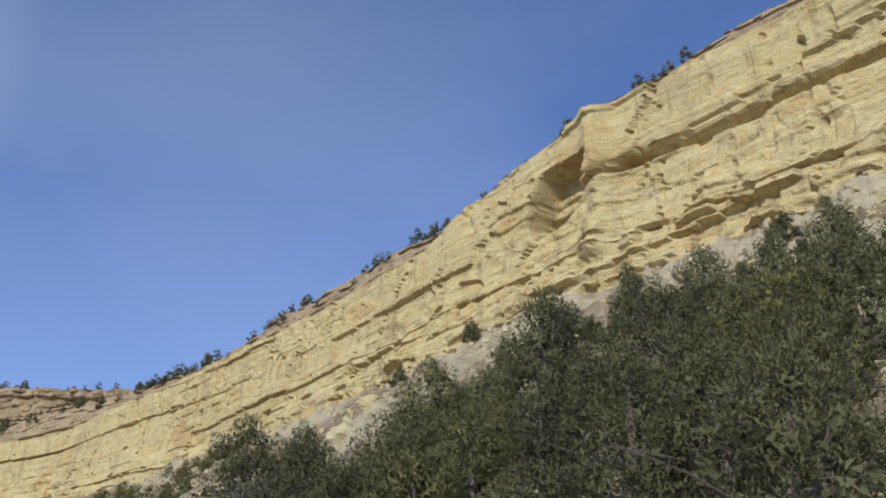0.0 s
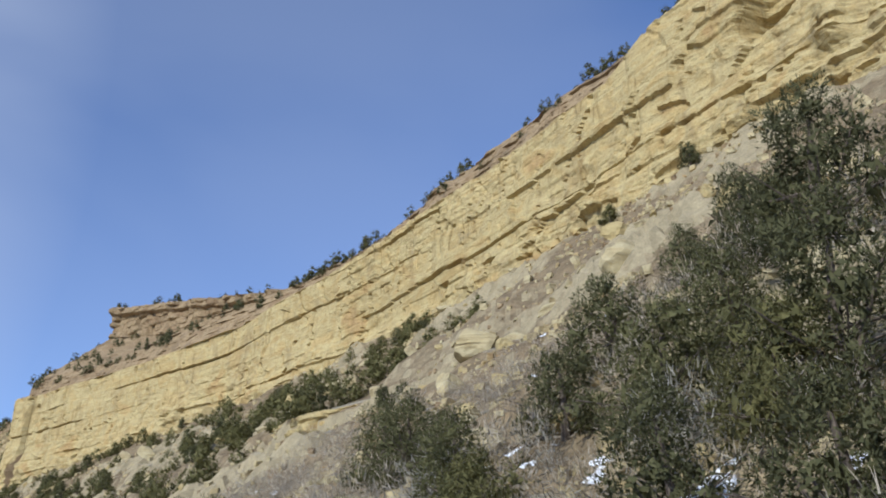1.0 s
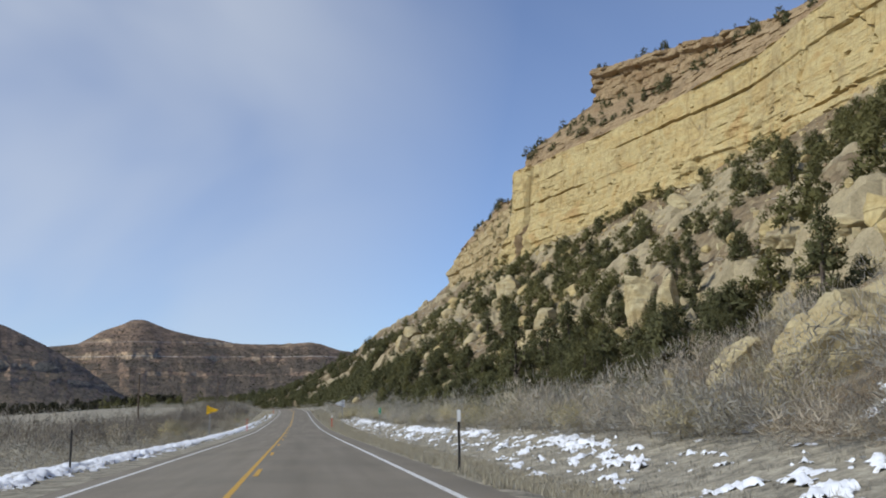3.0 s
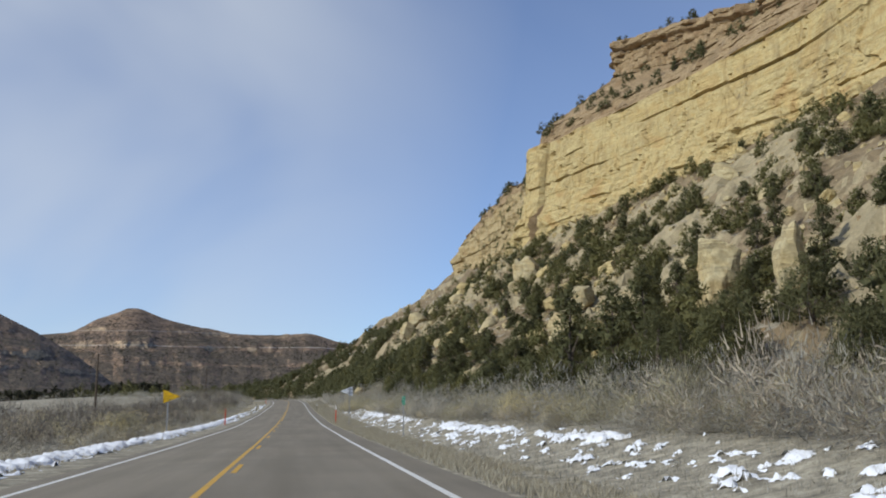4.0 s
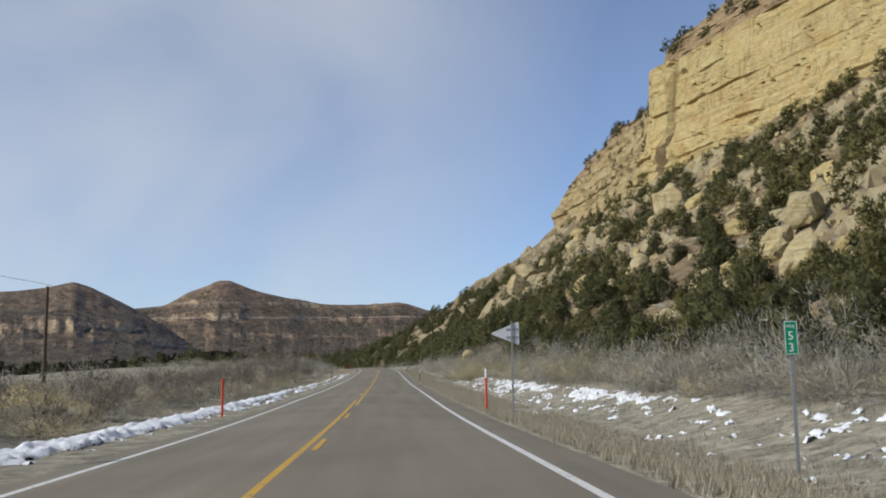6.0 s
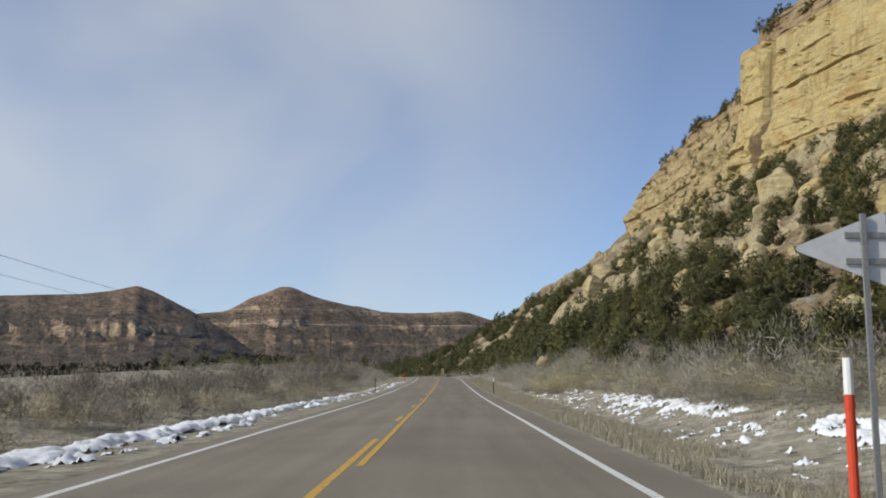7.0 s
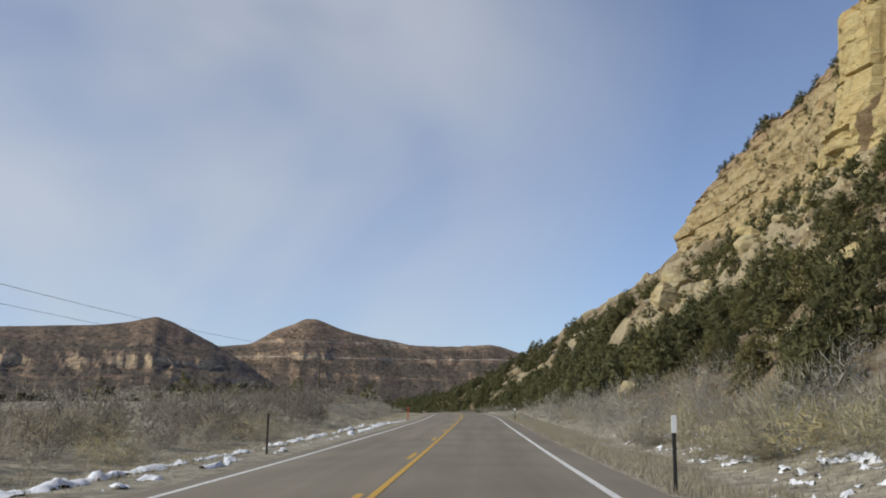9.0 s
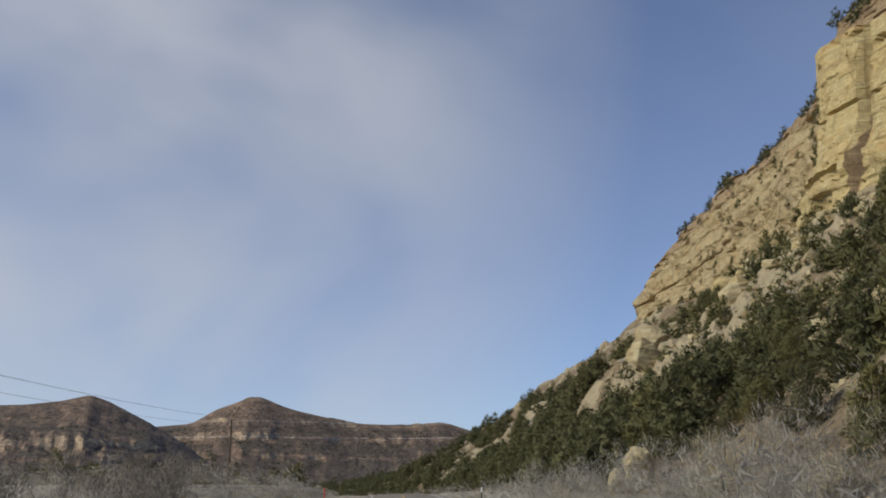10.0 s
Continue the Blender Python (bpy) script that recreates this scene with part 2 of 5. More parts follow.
def line_paint(name, colour):
    m, n, l, b = material(name, 0.75)
    f = noise_node(n, l, 9, 6, 0.7)
    l.new(ramp(n, l, f, [(0.34, (0.16, 0.15, 0.13)), (0.42, tuple(c * 0.9 for c in colour)), (0.7, colour)]), b.inputs["Base Color"])
    return m


M_ASPHALT = asphalt()
M_WHITE = line_paint("white_line_paint", (0.72, 0.71, 0.68))
M_YELLOW = line_paint("yellow_line_paint", (0.60, 0.36, 0.07))


def snow_material():
    m, n, l, b = material("old_snow", 0.6)
    f = noise_node(n, l, 5, 6, 0.6)
    l.new(ramp(n, l, f, [(0.28, (0.50, 0.48, 0.45)), (0.42, (0.80, 0.81, 0.84)), (0.7, (0.86, 0.88, 0.92))]), b.inputs["Base Color"])
    add_bump(n, l, b, f, 0.5, 0.05)
    return m


M_SNOW = snow_material()


# ---- mesh helpers ----
def mesh_from(name, verts, faces, mat, shade_smooth=True, mats=None, index=None):
    me = bpy.data.meshes.new(name)
    verts = np.asarray(verts, np.float32)
    faces = np.asarray(faces, np.int32)
    k = faces.shape[1]
    me.vertices.add(len(verts))
    me.vertices.foreach_set("co", verts.ravel())
    me.loops.add(faces.size)
    me.loops.foreach_set("vertex_index", faces.ravel())
    me.polygons.add(len(faces))
    me.polygons.foreach_set("loop_start", np.arange(0, faces.size, k, dtype=np.int32))
    me.polygons.foreach_set("loop_total", np.full(len(faces), k, np.int32))
    if index is not None:
        me.polygons.foreach_set("material_index", np.asarray(index, np.int32))
    me.polygons.foreach_set("use_smooth", np.full(len(faces), bool(shade_smooth)))
    me.update(calc_edges=True)
    me.validate()
    for m in (mats or [mat]):
        me.materials.append(m)
    return me


def grid_faces(rows, cols):
    a = np.arange(rows * cols).reshape(rows, cols)
    return np.stack([a[:-1, :-1], a[:-1, 1:], a[1:, 1:], a[1:, :-1]], -1).reshape(-1, 4)


def part(name, bm, mat, parent=None, label=""):
    """Link a bmesh as one mesh object, under a thing or a part."""
    me = bpy.data.meshes.new(name)
    bm.to_mesh(me)
    bm.free()
    me.materials.append(mat)
    ob = new(name, me)
    if parent is not None:
        ob.parent = parent
    if label:
        ob["label"] = label
    return ob


# ---- lie of the land ----
ROAD_Z = [(-400, 2.0), (0, 1.05), (40, 0.78), (67, 0.45), (80, 0.33), (120, 0.17), (146, 0.06), (185, 0.04), (198, 0.14),
          (211, 0.30), (238, 0.58), (265, 1.03), (300, 1.75), (335, 2.55), (370, 3.25), (410, 3.9), (450, 4.2), (520, 4.0), (700, 3.0), (1200, 2.0)]
ROAD_X = [(-400, 0), (330, 0), (380, -1.2), (430, -5), (500, -16), (600, -42), (700, -78), (900, -170), (1200, -330)]
WALL_X = [(-200, 150), (-60, 138), (30, 128), (100, 127), (150, 129), (190, 132), (240, 133), (320, 127), (345, 121), (385, 110),
          (425, 97), (443, 93), (459, 89.8), (466, 95), (482, 102), (530, 109), (600, 110), (660, 105), (702, 101), (715, 108), (760, 150), (900, 260)]
BASE_Z = [(-200, 78), (60, 76), (200, 73), (310, 73), (380, 68), (443, 65), (458, 65), (520, 70), (600, 79), (700, 86), (760, 86), (900, 70)]
TOP_Z = [(-200, 118), (60, 118), (95, 115), (124, 110), (140, 104), (200, 104), (320, 101), (400, 100), (443, 101), (475, 104), (520, 107), (600, 111), (660, 105),
         (700, 95), (760, 88), (900, 71)]
TOE_X = [(-200, 13), (60, 13), (130, 17), (200, 19), (300, 17), (360, 15), (420, 14), (470, 12), (520, 9), (600, -6), (700, -26), (900, -95), (1200, -230)]


def road_z(y):
    return curve(ROAD_Z, y)


def road_x(y):
    return curve(ROAD_X, y)


def wall_x(y):
    return curve(WALL_X, y)


def base_z(y):
    return curve(BASE_Z, y) + 1.5 * vnoise(np.asarray(y) / 14, 0.5, seed=31)


def top_z(y):
    return curve(TOP_Z, y)


def outcrop(x, y):
    """Where bare rock breaks through the slope (0 to 1)."""
    m = step(0.20, 0.30, fbm(x / 19, y / 19, seed=145, octaves=3))
    slab = np.exp(-((x - 49 + 0.10 * (y - 150)) / 12) ** 2 - ((y - 152) / 30) ** 2)
    return np.clip(m + step(0.30, 0.5, slab), 0, 1)


def ground_z(x, y):
    """Height of the ground away from the wall: road, ditches, benches, talus and valley floor."""
    x, y = np.broadcast_arrays(np.asarray(x, float), np.asarray(y, float))
    c, rz = road_x(y), road_z(y)
    d = x - c
    rough = fbm(x / 7, y / 7, seed=3, octaves=4)
    fine = fbm(x / 1.6, y / 1.6, seed=8, octaves=3)
    # right of the road
    toe = np.maximum(curve(TOE_X, y), c + 8)
    wx, bz = wall_x(y), base_z(y)
    u = np.clip((x - toe) / np.maximum(wx - toe, 5), 0, 1.3)
    bench = rz - 0.05 - 0.75 * step(4.5, 7.6, d) + 1.3 * step(8.5, 15, d)
    rise = (bz + 1.0 - bench)
    prof = 0.86 * u + 0.14 * u * u
    steepen = step(395, 430, y) * (1 - step(640, 720, y))
    prof = prof + steepen * 0.03 * np.sin(np.pi * np.clip(u, 0, 1)) 
    prof = prof - 0.065 * np.sin(np.pi * np.clip(u / 0.46, 0, 1)) * step(95, 130, y) * (1 - step(255, 305, y))
    talus = bench + rise * prof
    amp = step(0.0, 0.12, u)
    stone = outcrop(x, y)
    bx, by = x / 2.9 + 0.5 * vnoise(x / 6, y / 6, seed=141), y / 3.6 + 0.5 * vnoise(x / 5, y / 7, seed=142)
    bump = cell(np.floor(bx), np.floor(by), 0 * bx, 143) + 0.5 * cell(np.floor(bx * 2.1), np.floor(by * 2.1), 0 * bx, 144)
    talus = talus + amp * stone * (2.4 * bump - 1.0)
    crest = np.exp(-((x - 53 + 0.10 * (y - 150)) / 7) ** 2) * step(118, 132, y) * (1 - step(180, 185, y))
    talus = talus + 3.2 * crest
    talus = talus + 6.0 * np.exp(-((x - 36) / 9) ** 2 - ((y - 441) / 18) ** 2)
    talus = talus + amp * (1.9 * rough + 0.55 * fine + 2.2 * fbm(x / 26, y / 26, seed=5, octaves=3))
    # a bench behind the low rock ledge
    band = step(98, 116, y) * (1 - step(164, 172, y))
    lz = 30.5 + 0.085 * (y - 128)
    behind = band * step(69.5, 71, x) * (1 - step(74, 84, x))
    talus = talus + behind * (np.minimum(lz + 0.7 + 0.35 * (x - 70), talus + 5) - talus)
    front = band * step(60, 69, x) * (1 - step(69.4, 69.6, x))
    talus = talus + front * np.minimum(0, lz - 5.5 - talus)
    right = np.where(u > 0, talus, bench) + 0.05 * fine * step(5.5, 8, d)
    # left of the road
    e = -d
    left = rz - 0.27 - 0.75 * step(6.3, 9.5, e) + 0.25 * step(9, 16, e) - 0.6 * step(25, 120, e) + 0.10 * fine * step(5, 8, e)
    left = left + step(20, 80, e) * 0.9 * fbm(x / 40, y / 40, seed=21, octaves=3)
    left = left + 1.9 * step(6, 13, e) * (1 - step(45, 90, e)) * step(300, 345, y) * (1 - step(470, 560, y))
    far = step(300, 1500, np.hypot(x, y - 200))
    left = left + far * 5
    under = rz - 0.6
    z = np.where(d > 0, right, left)
    z = np.where((d < 4.45) & (d > -4.2), under, z)
    return z


def axis(*runs):
    """Grid lines: (from, to, spacing) runs end to end."""
    out = []
    for a, b, h in runs:
        k = max(1, int(round((b - a) / h)))
        out.extend(np.linspace(a, b, k, endpoint=False))
    out.append(runs[-1][1])
    return np.array(out)


gx = axis((-4500, -1200, 300), (-1200, -300, 60), (-300, -60, 8), (-60, -15, 1.8), (-15, -4.2, 0.36), (-4.2, 4.45, 1.7), (4.45, 16, 0.385), (16, 90, 1.1),
          (90, 150, 2.5), (150, 400, 25), (400, 4500, 400))
gy = axis((-4500, -500, 400), (-500, -40, 20), (-40, 8, 3), (8, 340, 1.15), (340, 520, 2.0), (520, 900, 6), (900, 2200, 60), (2200, 4800, 400))
GX, GY = np.meshgrid(gx, gy)
CX = GX + road_x(GY) * step(-60, -14, GX) * (1 - step(16, 60, GX))
CZ = ground_z(CX, GY)
WXX = wall_x(GY)
inside = CX > WXX + 3
CZ = np.where(inside, np.minimum(CZ, base_z(GY) - 4), CZ)
ground = new("ground", mesh_from("ground", np.stack([CX, GY, CZ], -1).reshape(-1, 3), grid_faces(*GX.shape), M_GROUND))
ground.data.polygons.foreach_set("use_smooth", np.broadcast_to((gx[:-1] < 15) | (gx[:-1] > 300), (len(gy) - 1, len(gx) - 1)).ravel())
rock_at = ground.data.attributes.new("outcrop", 'FLOAT', 'POINT')
rock_at.data.foreach_set("value", (outcrop(CX, GY) * step(12, 24, CX - road_x(GY)) * (1 - step(900, 1000, GY))).astype(np.float32).ravel())
tagged(ground, "dry tan earth and rubble slopes with sparse winter grass", "ground", kind="structure")

# ---- the road ----
ry = axis((-60, 420, 3), (420, 900, 10))
rcx, rcz = road_x(ry), road_z(ry)
prof_x = np.array([-4.45, -4.15, 0.0, 3.55, 4.4, 4.65])
prof_z = np.array([-0.62, -0.257, 0.0, 0.0, -0.03, -0.40])
RV = np.stack([rcx[:, None] + prof_x, np.repeat(ry[:, None], 6, 1), rcz[:, None] + prof_z], -1)
road = new("road", mesh_from("road", RV.reshape(-1, 3), grid_faces(len(ry), 6)[:, ::-1], M_ASPHALT, False))
tagged(road, "grey worn two-lane asphalt road with painted lines", "road", kind="structure")


def stripe(name, offset, width, y0, y1, mat, label=""):
    n = max(2, int((y1 - y0) / 2.5))
    y = np.linspace(y0, y1, n)
    cx, cz = road_x(y), road_z(y) + (0.062 * offset if offset < 0 else 0.0) + 0.006
    V = np.concatenate([np.stack([cx + offset - width / 2, y, cz], -1), np.stack([cx + offset + width / 2, y, cz], -1)])
    f = np.array([(i, i + n, i + n + 1, i + 1) for i in range(n - 1)])
    ob = new(name, mesh_from(name, V, f, mat, False))
    ob.parent = road
    if label:
        ob["label"] = label
    return ob


stripe("edge_line", 3.5, 0.13, -60, 900, M_WHITE, "white edge line")
stripe("edge_line", -3.5, 0.13, -60, 900, M_WHITE, "white edge line")

# centre markings: the unbroken line changes sides where the no-passing zones meet
stripe("centre_line", -0.10, 0.11, -60, 204.0, M_YELLOW, "solid yellow line")
stripe("centre_line", 0.10, 0.11, 198.2, 900, M_YELLOW, "solid yellow line")
for k in range(-4, 60):
    y0 = 4.55 + 12.19 * k
    if y0 < 190:
        stripe("lane_dash", 0.11, 0.11, y0, y0 + 3.05, M_YELLOW)
    elif y0 > 208:
        stripe("lane_dash", -0.11, 0.11, y0, y0 + 3.05, M_YELLOW)

# ---- the sandstone wall ----
wy = axis((-160, 20, 2.5), (20, 470, 0.78), (470, 720, 1.3), (720, 900, 6))
n_y = len(wy)


def beds(z, y, thick, seed):
    """Bed number and place within the bed for layered rock of uneven thickness, dipping a little."""
    zz = z + 0.6 * vnoise(y / 30, 0.0, seed=seed) + 0.25 * vnoise(y / 6, 0.0, seed=seed + 1)
    q = zz / thick + 0.45 * vnoise(zz / thick / 2.3, 0.0, seed=seed + 2)
    k = np.floor(q)
    return k, q - k


def blocks(y, z, thick, width, seed):
    """Proud and recessed blocks between beds and upright joints, with grooves along the joints."""
    k, f = beds(z, y, thick, seed)
    w = width * (0.6 + 0.9 * cell(k, k * 0, k * 0, seed + 5))
    p = y / w + cell(k, k * 0 + 3, k * 0, seed + 6) * 7 + 0.10 * vnoise(z / 3, y / 9, seed=seed + 9)
    j = np.floor(p)
    g = p - j
    out = cell(k, j, k * 0, seed + 7)
    joint = 1 - step(0.0, 0.30, np.minimum(g, 1 - g) * w)
    joint = joint * (cell(k, j, k * 0 + 5, seed + 8) > 0.35)
    bed = 1 - step(0.05, 0.30, np.minimum(f, 1 - f) * thick)
    return out, joint, bed


Y = wy[:, None]
BZ, TZ, WX = base_z(wy)[:, None], top_z(wy)[:, None], wall_x(wy)[:, None]
# massive wall: three or four thick beds, long partings, few upright joints
v = np.linspace(0, 1, 86)[None]
z1 = (BZ - 7) + (TZ - BZ + 7) * v
YY = Y + 0 * z1
o1, j1, b1 = blocks(YY, z1, 8.5, 34, 40)
o2, j2, b2 = blocks(YY, z1, 2.6, 9, 60)
past = step(459, 464, YY + 2 * vnoise(z1 / 6, YY / 6, seed=122))
broken = np.maximum(step(0.05, 0.25, fbm(YY / 34, z1 / 14, seed=70, octaves=3)), 1.0 * past)
part_on = step(0.20, 0.36, vnoise(YY / 60, z1 / 7, seed=76))
o7, j7, b7 = blocks(YY, z1, 13.0, 15, 140)
crack = np.exp(-(vnoise(YY / 10 + 0.6 * vnoise(z1 / 7, YY / 30, seed=148), z1 / 45, seed=146) / 0.055) ** 2) * step(0.0, 0.2, vnoise(YY / 26, z1 / 12, seed=147))
d1 = 0.07 * (z1 - BZ) - 1.2 * o1 - 0.9 * o7 + 1.0 * j7 + 0.6 * crack + 1.3 * j1 * step(-0.1, 0.1, vnoise(YY / 50, z1 / 6, seed=77)) + 1.7 * b1 * part_on
d1 = d1 + (0.35 + 0.65 * step(150, 230, YY)) * np.minimum(broken, 1 - 0.85 * past) * (0.5 - 1.0 * o2 + 0.5 * j2 + 0.15 * b2)
d1 = d1 + past * (3.0 * fbm(YY / 13, z1 / 8, seed=150, octaves=3, gain=0.45) + 0.4 * np.abs(vnoise(YY / 5, z1 / 3, seed=151)) - 0.5 * step(0.0, 0.25, vnoise(YY / 30, z1 / 3.4, seed=152)))
d1 = d1 + 1.8 * fbm(YY / 24, z1 / 34, seed=71, octaves=3) + 0.42 * fbm(YY / 2.6, z1 / 2.2, seed=72, octaves=3) * (0.35 + broken)
# large slabs that have come away along slanting joints
o8, j8, b8 = blocks(YY + 0.45 * z1, z1 + 0.12 * YY, 13, 24, 160)
o9, j9, b9 = blocks(YY - 0.3 * z1, z1, 6.5, 13, 170)
d1 = d1 + (1 - step(150, 230, YY)) * (1.0 - 2.6 * o8 - 0.5 * o9 + 0.8 * j8 + 0.15 * b8)
# spalled hollows with an overhanging upper lip
q = fbm(YY / 11 + z1 / 30, z1 / 5, seed=78, octaves=4)
d1 = d1 + 1.8 * step(0.62, 0.67, q)
# broken rock along the foot
foot = 1 - step(0.0, 0.30, (z1 - BZ) / (TZ - BZ) + 0.30 * fbm(YY / 18, z1 / 18, seed=74))
d1 = d1 - foot * (1.0 + 2.4 * o2 + 1.2 * fbm(YY / 4, z1 / 3, seed=75))
# a deep hollow under the cap, and its pillar
hol = step(0, 1, 1 - np.abs((Y - 99 + 0.55 * (z1 - 100)) / 8.5)) * step(92, 99, z1) * (1 - step(106, 107.5, z1))
d1 = d1 + 6.5 * step(0.08, 0.5, hol)
d1 = d1 - 2.6 * np.exp(-((Y - 88) / 2.6) ** 2) * step(80, 84, z1)
ledge = np.exp(-((z1 - 101.5 - 0.02 * (Y - 70)) / 0.9) ** 2) * (1 - step(82, 92, Y))
d1 = d1 + 2.6 * ledge
# tall open joint beside the outermost buttress, which stands proud
d1 = d1 + 3.0 * np.exp(-((Y - 441.6 - 0.03 * (z1 - 65) - 0.35 * vnoise(z1 / 7, 0 * z1, seed=120)) / 0.62) ** 4) * step(64, 68, z1)
edge = 459.0 + 1.6 * vnoise(z1 / 4, 0 * z1, seed=121)
d1 = d1 - (1.3 + 0.5 * o2) * step(442.0, 442.7, Y) * (1 - step(0, 1.6, Y - edge)) + 2.0 * step(0, 2.0, Y - edge) * (1 - step(470, 500, Y))
x1 = WX + d1
# thin ledges of the cap
v = np.linspace(0, 1, 40)[None]
capH = 9.5 + 2.5 * vnoise(Y / 40, 1.0, seed=80)
z2 = TZ + capH * v
o3, j3, b3 = blocks(Y + 0 * z2, z2 + 0 * Y, 1.9, 5.5, 81)
rec = 0.2 + (4.6 + 2.5 * (1 - step(380, 430, Y))) * v ** 1.2
x2 = WX + 0.07 * (TZ - BZ) + rec - 1.7 * o3 * (0.55 + 0.45 * v) + 0.5 * j3 + 1.3 * fbm(Y / 9, z2 / 4, seed=83) + 1.8 * fbm(Y / 24, 0 * z2, seed=71, octaves=3)
# broken slope above the ledges
TOTAL = curve([(-200, 6), (240, 6), (280, 6), (307, 14), (350, 27), (405, 39), (470, 47), (488, 49), (496, 22), (560, 7), (900, 5)], wy)[:, None]
UP = np.interp(wy, [-200, 290, 330, 486, 489, 900], [0, 0, 1, 1, 0, 0])[:, None]
RUN = curve([(-200, 14), (240, 14), (300, 22), (350, 32), (405, 38), (450, 34), (488, 28), (496, 26), (560, 12), (900, 10)], wy)[:, None]
v = np.linspace(0, 1, 34)[None]
z3 = TZ + capH + (TOTAL - capH * 0.0 - 13.5 * UP - capH * np.minimum(1, UP + step(290, 330, Y)) * 0.85) * v
run3 = RUN * v
o4, j4, b4 = blocks(Y + 0 * z3, z3 + 0 * Y, 2.2, 7, 86)
x3 = x2[:, -1:] + run3 + (1.5 * fbm(Y / 5, z3 / 3 + 7, seed=90) - 1.1 * o4 * (fbm(Y / 20, z3 / 9, seed=88) > 0)) * np.minimum(1, 6 * v)
z3 = z3 + 0.8 * fbm(Y / 4, run3 / 4, seed=91) * np.minimum(1, 6 * v)
# upper band of cliff that ends in a prow
v = np.linspace(0, 1, 34)[None]
z4 = z3[:, -1:] + (1.5 + 13.0 * UP) * v
o5, j5, b5 = blocks(Y + 0 * z4, z4 + 0 * Y, 2.6, 6.5, 95)
x4 = x3[:, -1:] + 2 * v - 2.6 * o5 * UP + 0.7 * j5 * UP + 0.6 * b5 * UP - 2.6 * step(0.7, 0.8, v) * UP + 1.2 * fbm(Y / 7, z4 / 7, seed=96)
# table top
v = np.linspace(0, 1, 16)[None]
x5 = x4[:, -1:] + 1 + 160 * v ** 1.7
z5 = z4[:, -1:] + 7 * v + 0.7 * fbm(Y / 6, x5 / 6, seed=97) - 30 * np.maximum(0, v - 0.6)
CVX = np.concatenate([x1, x2, x3, x4, x5], 1)
CVZ = np.concatenate([z1, z2, z3 + 0 * x3, z4, z5], 1)
CVY = Y + 0 * CVX + 0.25 * fbm(CVX / 2, CVZ / 2, Y + 0 * CVX, seed=99, octaves=2)
n_v = CVX.shape[1]
cf = grid_faces(n_y, n_v)
col_i = np.arange(len(cf)) % (n_v - 1)
row_y = wy[np.arange(len(cf)) // (n_v - 1)]
# the open joint's row of faces wears darker caprock brown as painted-in shade
ci = np.where(col_i >= x1.shape[1], 1, np.where(row_y > 461, 2, np.where(np.abs(row_y - 441.6) < 0.42, 1, 0))).astype(np.int32)
cliff = new("cliff", mesh_from("cliff", np.stack([CVX, CVY, CVZ], -1).reshape(-1, 3), cf, None, False, [M_CLIFF, M_CAP, M_BROKEN], ci))
tagged(cliff, "tall pale yellow sandstone cliff with brown ledges above it", "cliff", kind="structure")

# a lower ledge of the same stone half way up the slope
ly = axis((97, 173, 0.5))
LY = ly[:, None]
v = np.linspace(0, 1, 26)[None]
lz = 24.0 + (7.2 + 0.085 * (LY - 128)) * v
o6, j6, b6 = blocks(LY + 0 * lz, lz + 0 * LY, 2.3, 6, 110)
lx = 70.6 + 1.8 * fbm(LY / 12, 0 * LY, seed=112) + 3.0 * step(160, 172, LY) + 5 * (1 - step(98, 110, LY)) + 0.06 * (lz - 27) - 1.3 * o6 + 0.6 * j6 + 0.8 * b6 + 0.5 * fbm(LY / 2, lz / 2, seed=113)
lx = lx + 1.5 * np.exp(-((lz - 27.6 - 0.085 * (LY - 128)) / 0.6) ** 2)
v = np.linspace(0, 1, 8)[None]
lx2 = lx[:, -1:] + 0.6 + 6 * v
lz2 = lz[:, -1:] + 0.25 + 1.2 * v - 2.5 * step(0.6, 1.0, v) + 0.3 * fbm(LY / 2, lx2 / 2, seed=114)
LX, LZ = np.concatenate([lx, lx2], 1), np.concatenate([lz, lz2], 1)
ledge_ob = new("rock_ledge", mesh_from("rock_ledge", np.stack([LX, LY + 0 * LX, LZ], -1).reshape(-1, 3), grid_faces(len(ly), LX.shape[1]), M_CLIFF, False))
tagged(ledge_ob, "low yellow sandstone ledge half way up the slope", "rock ledge", kind="structure")

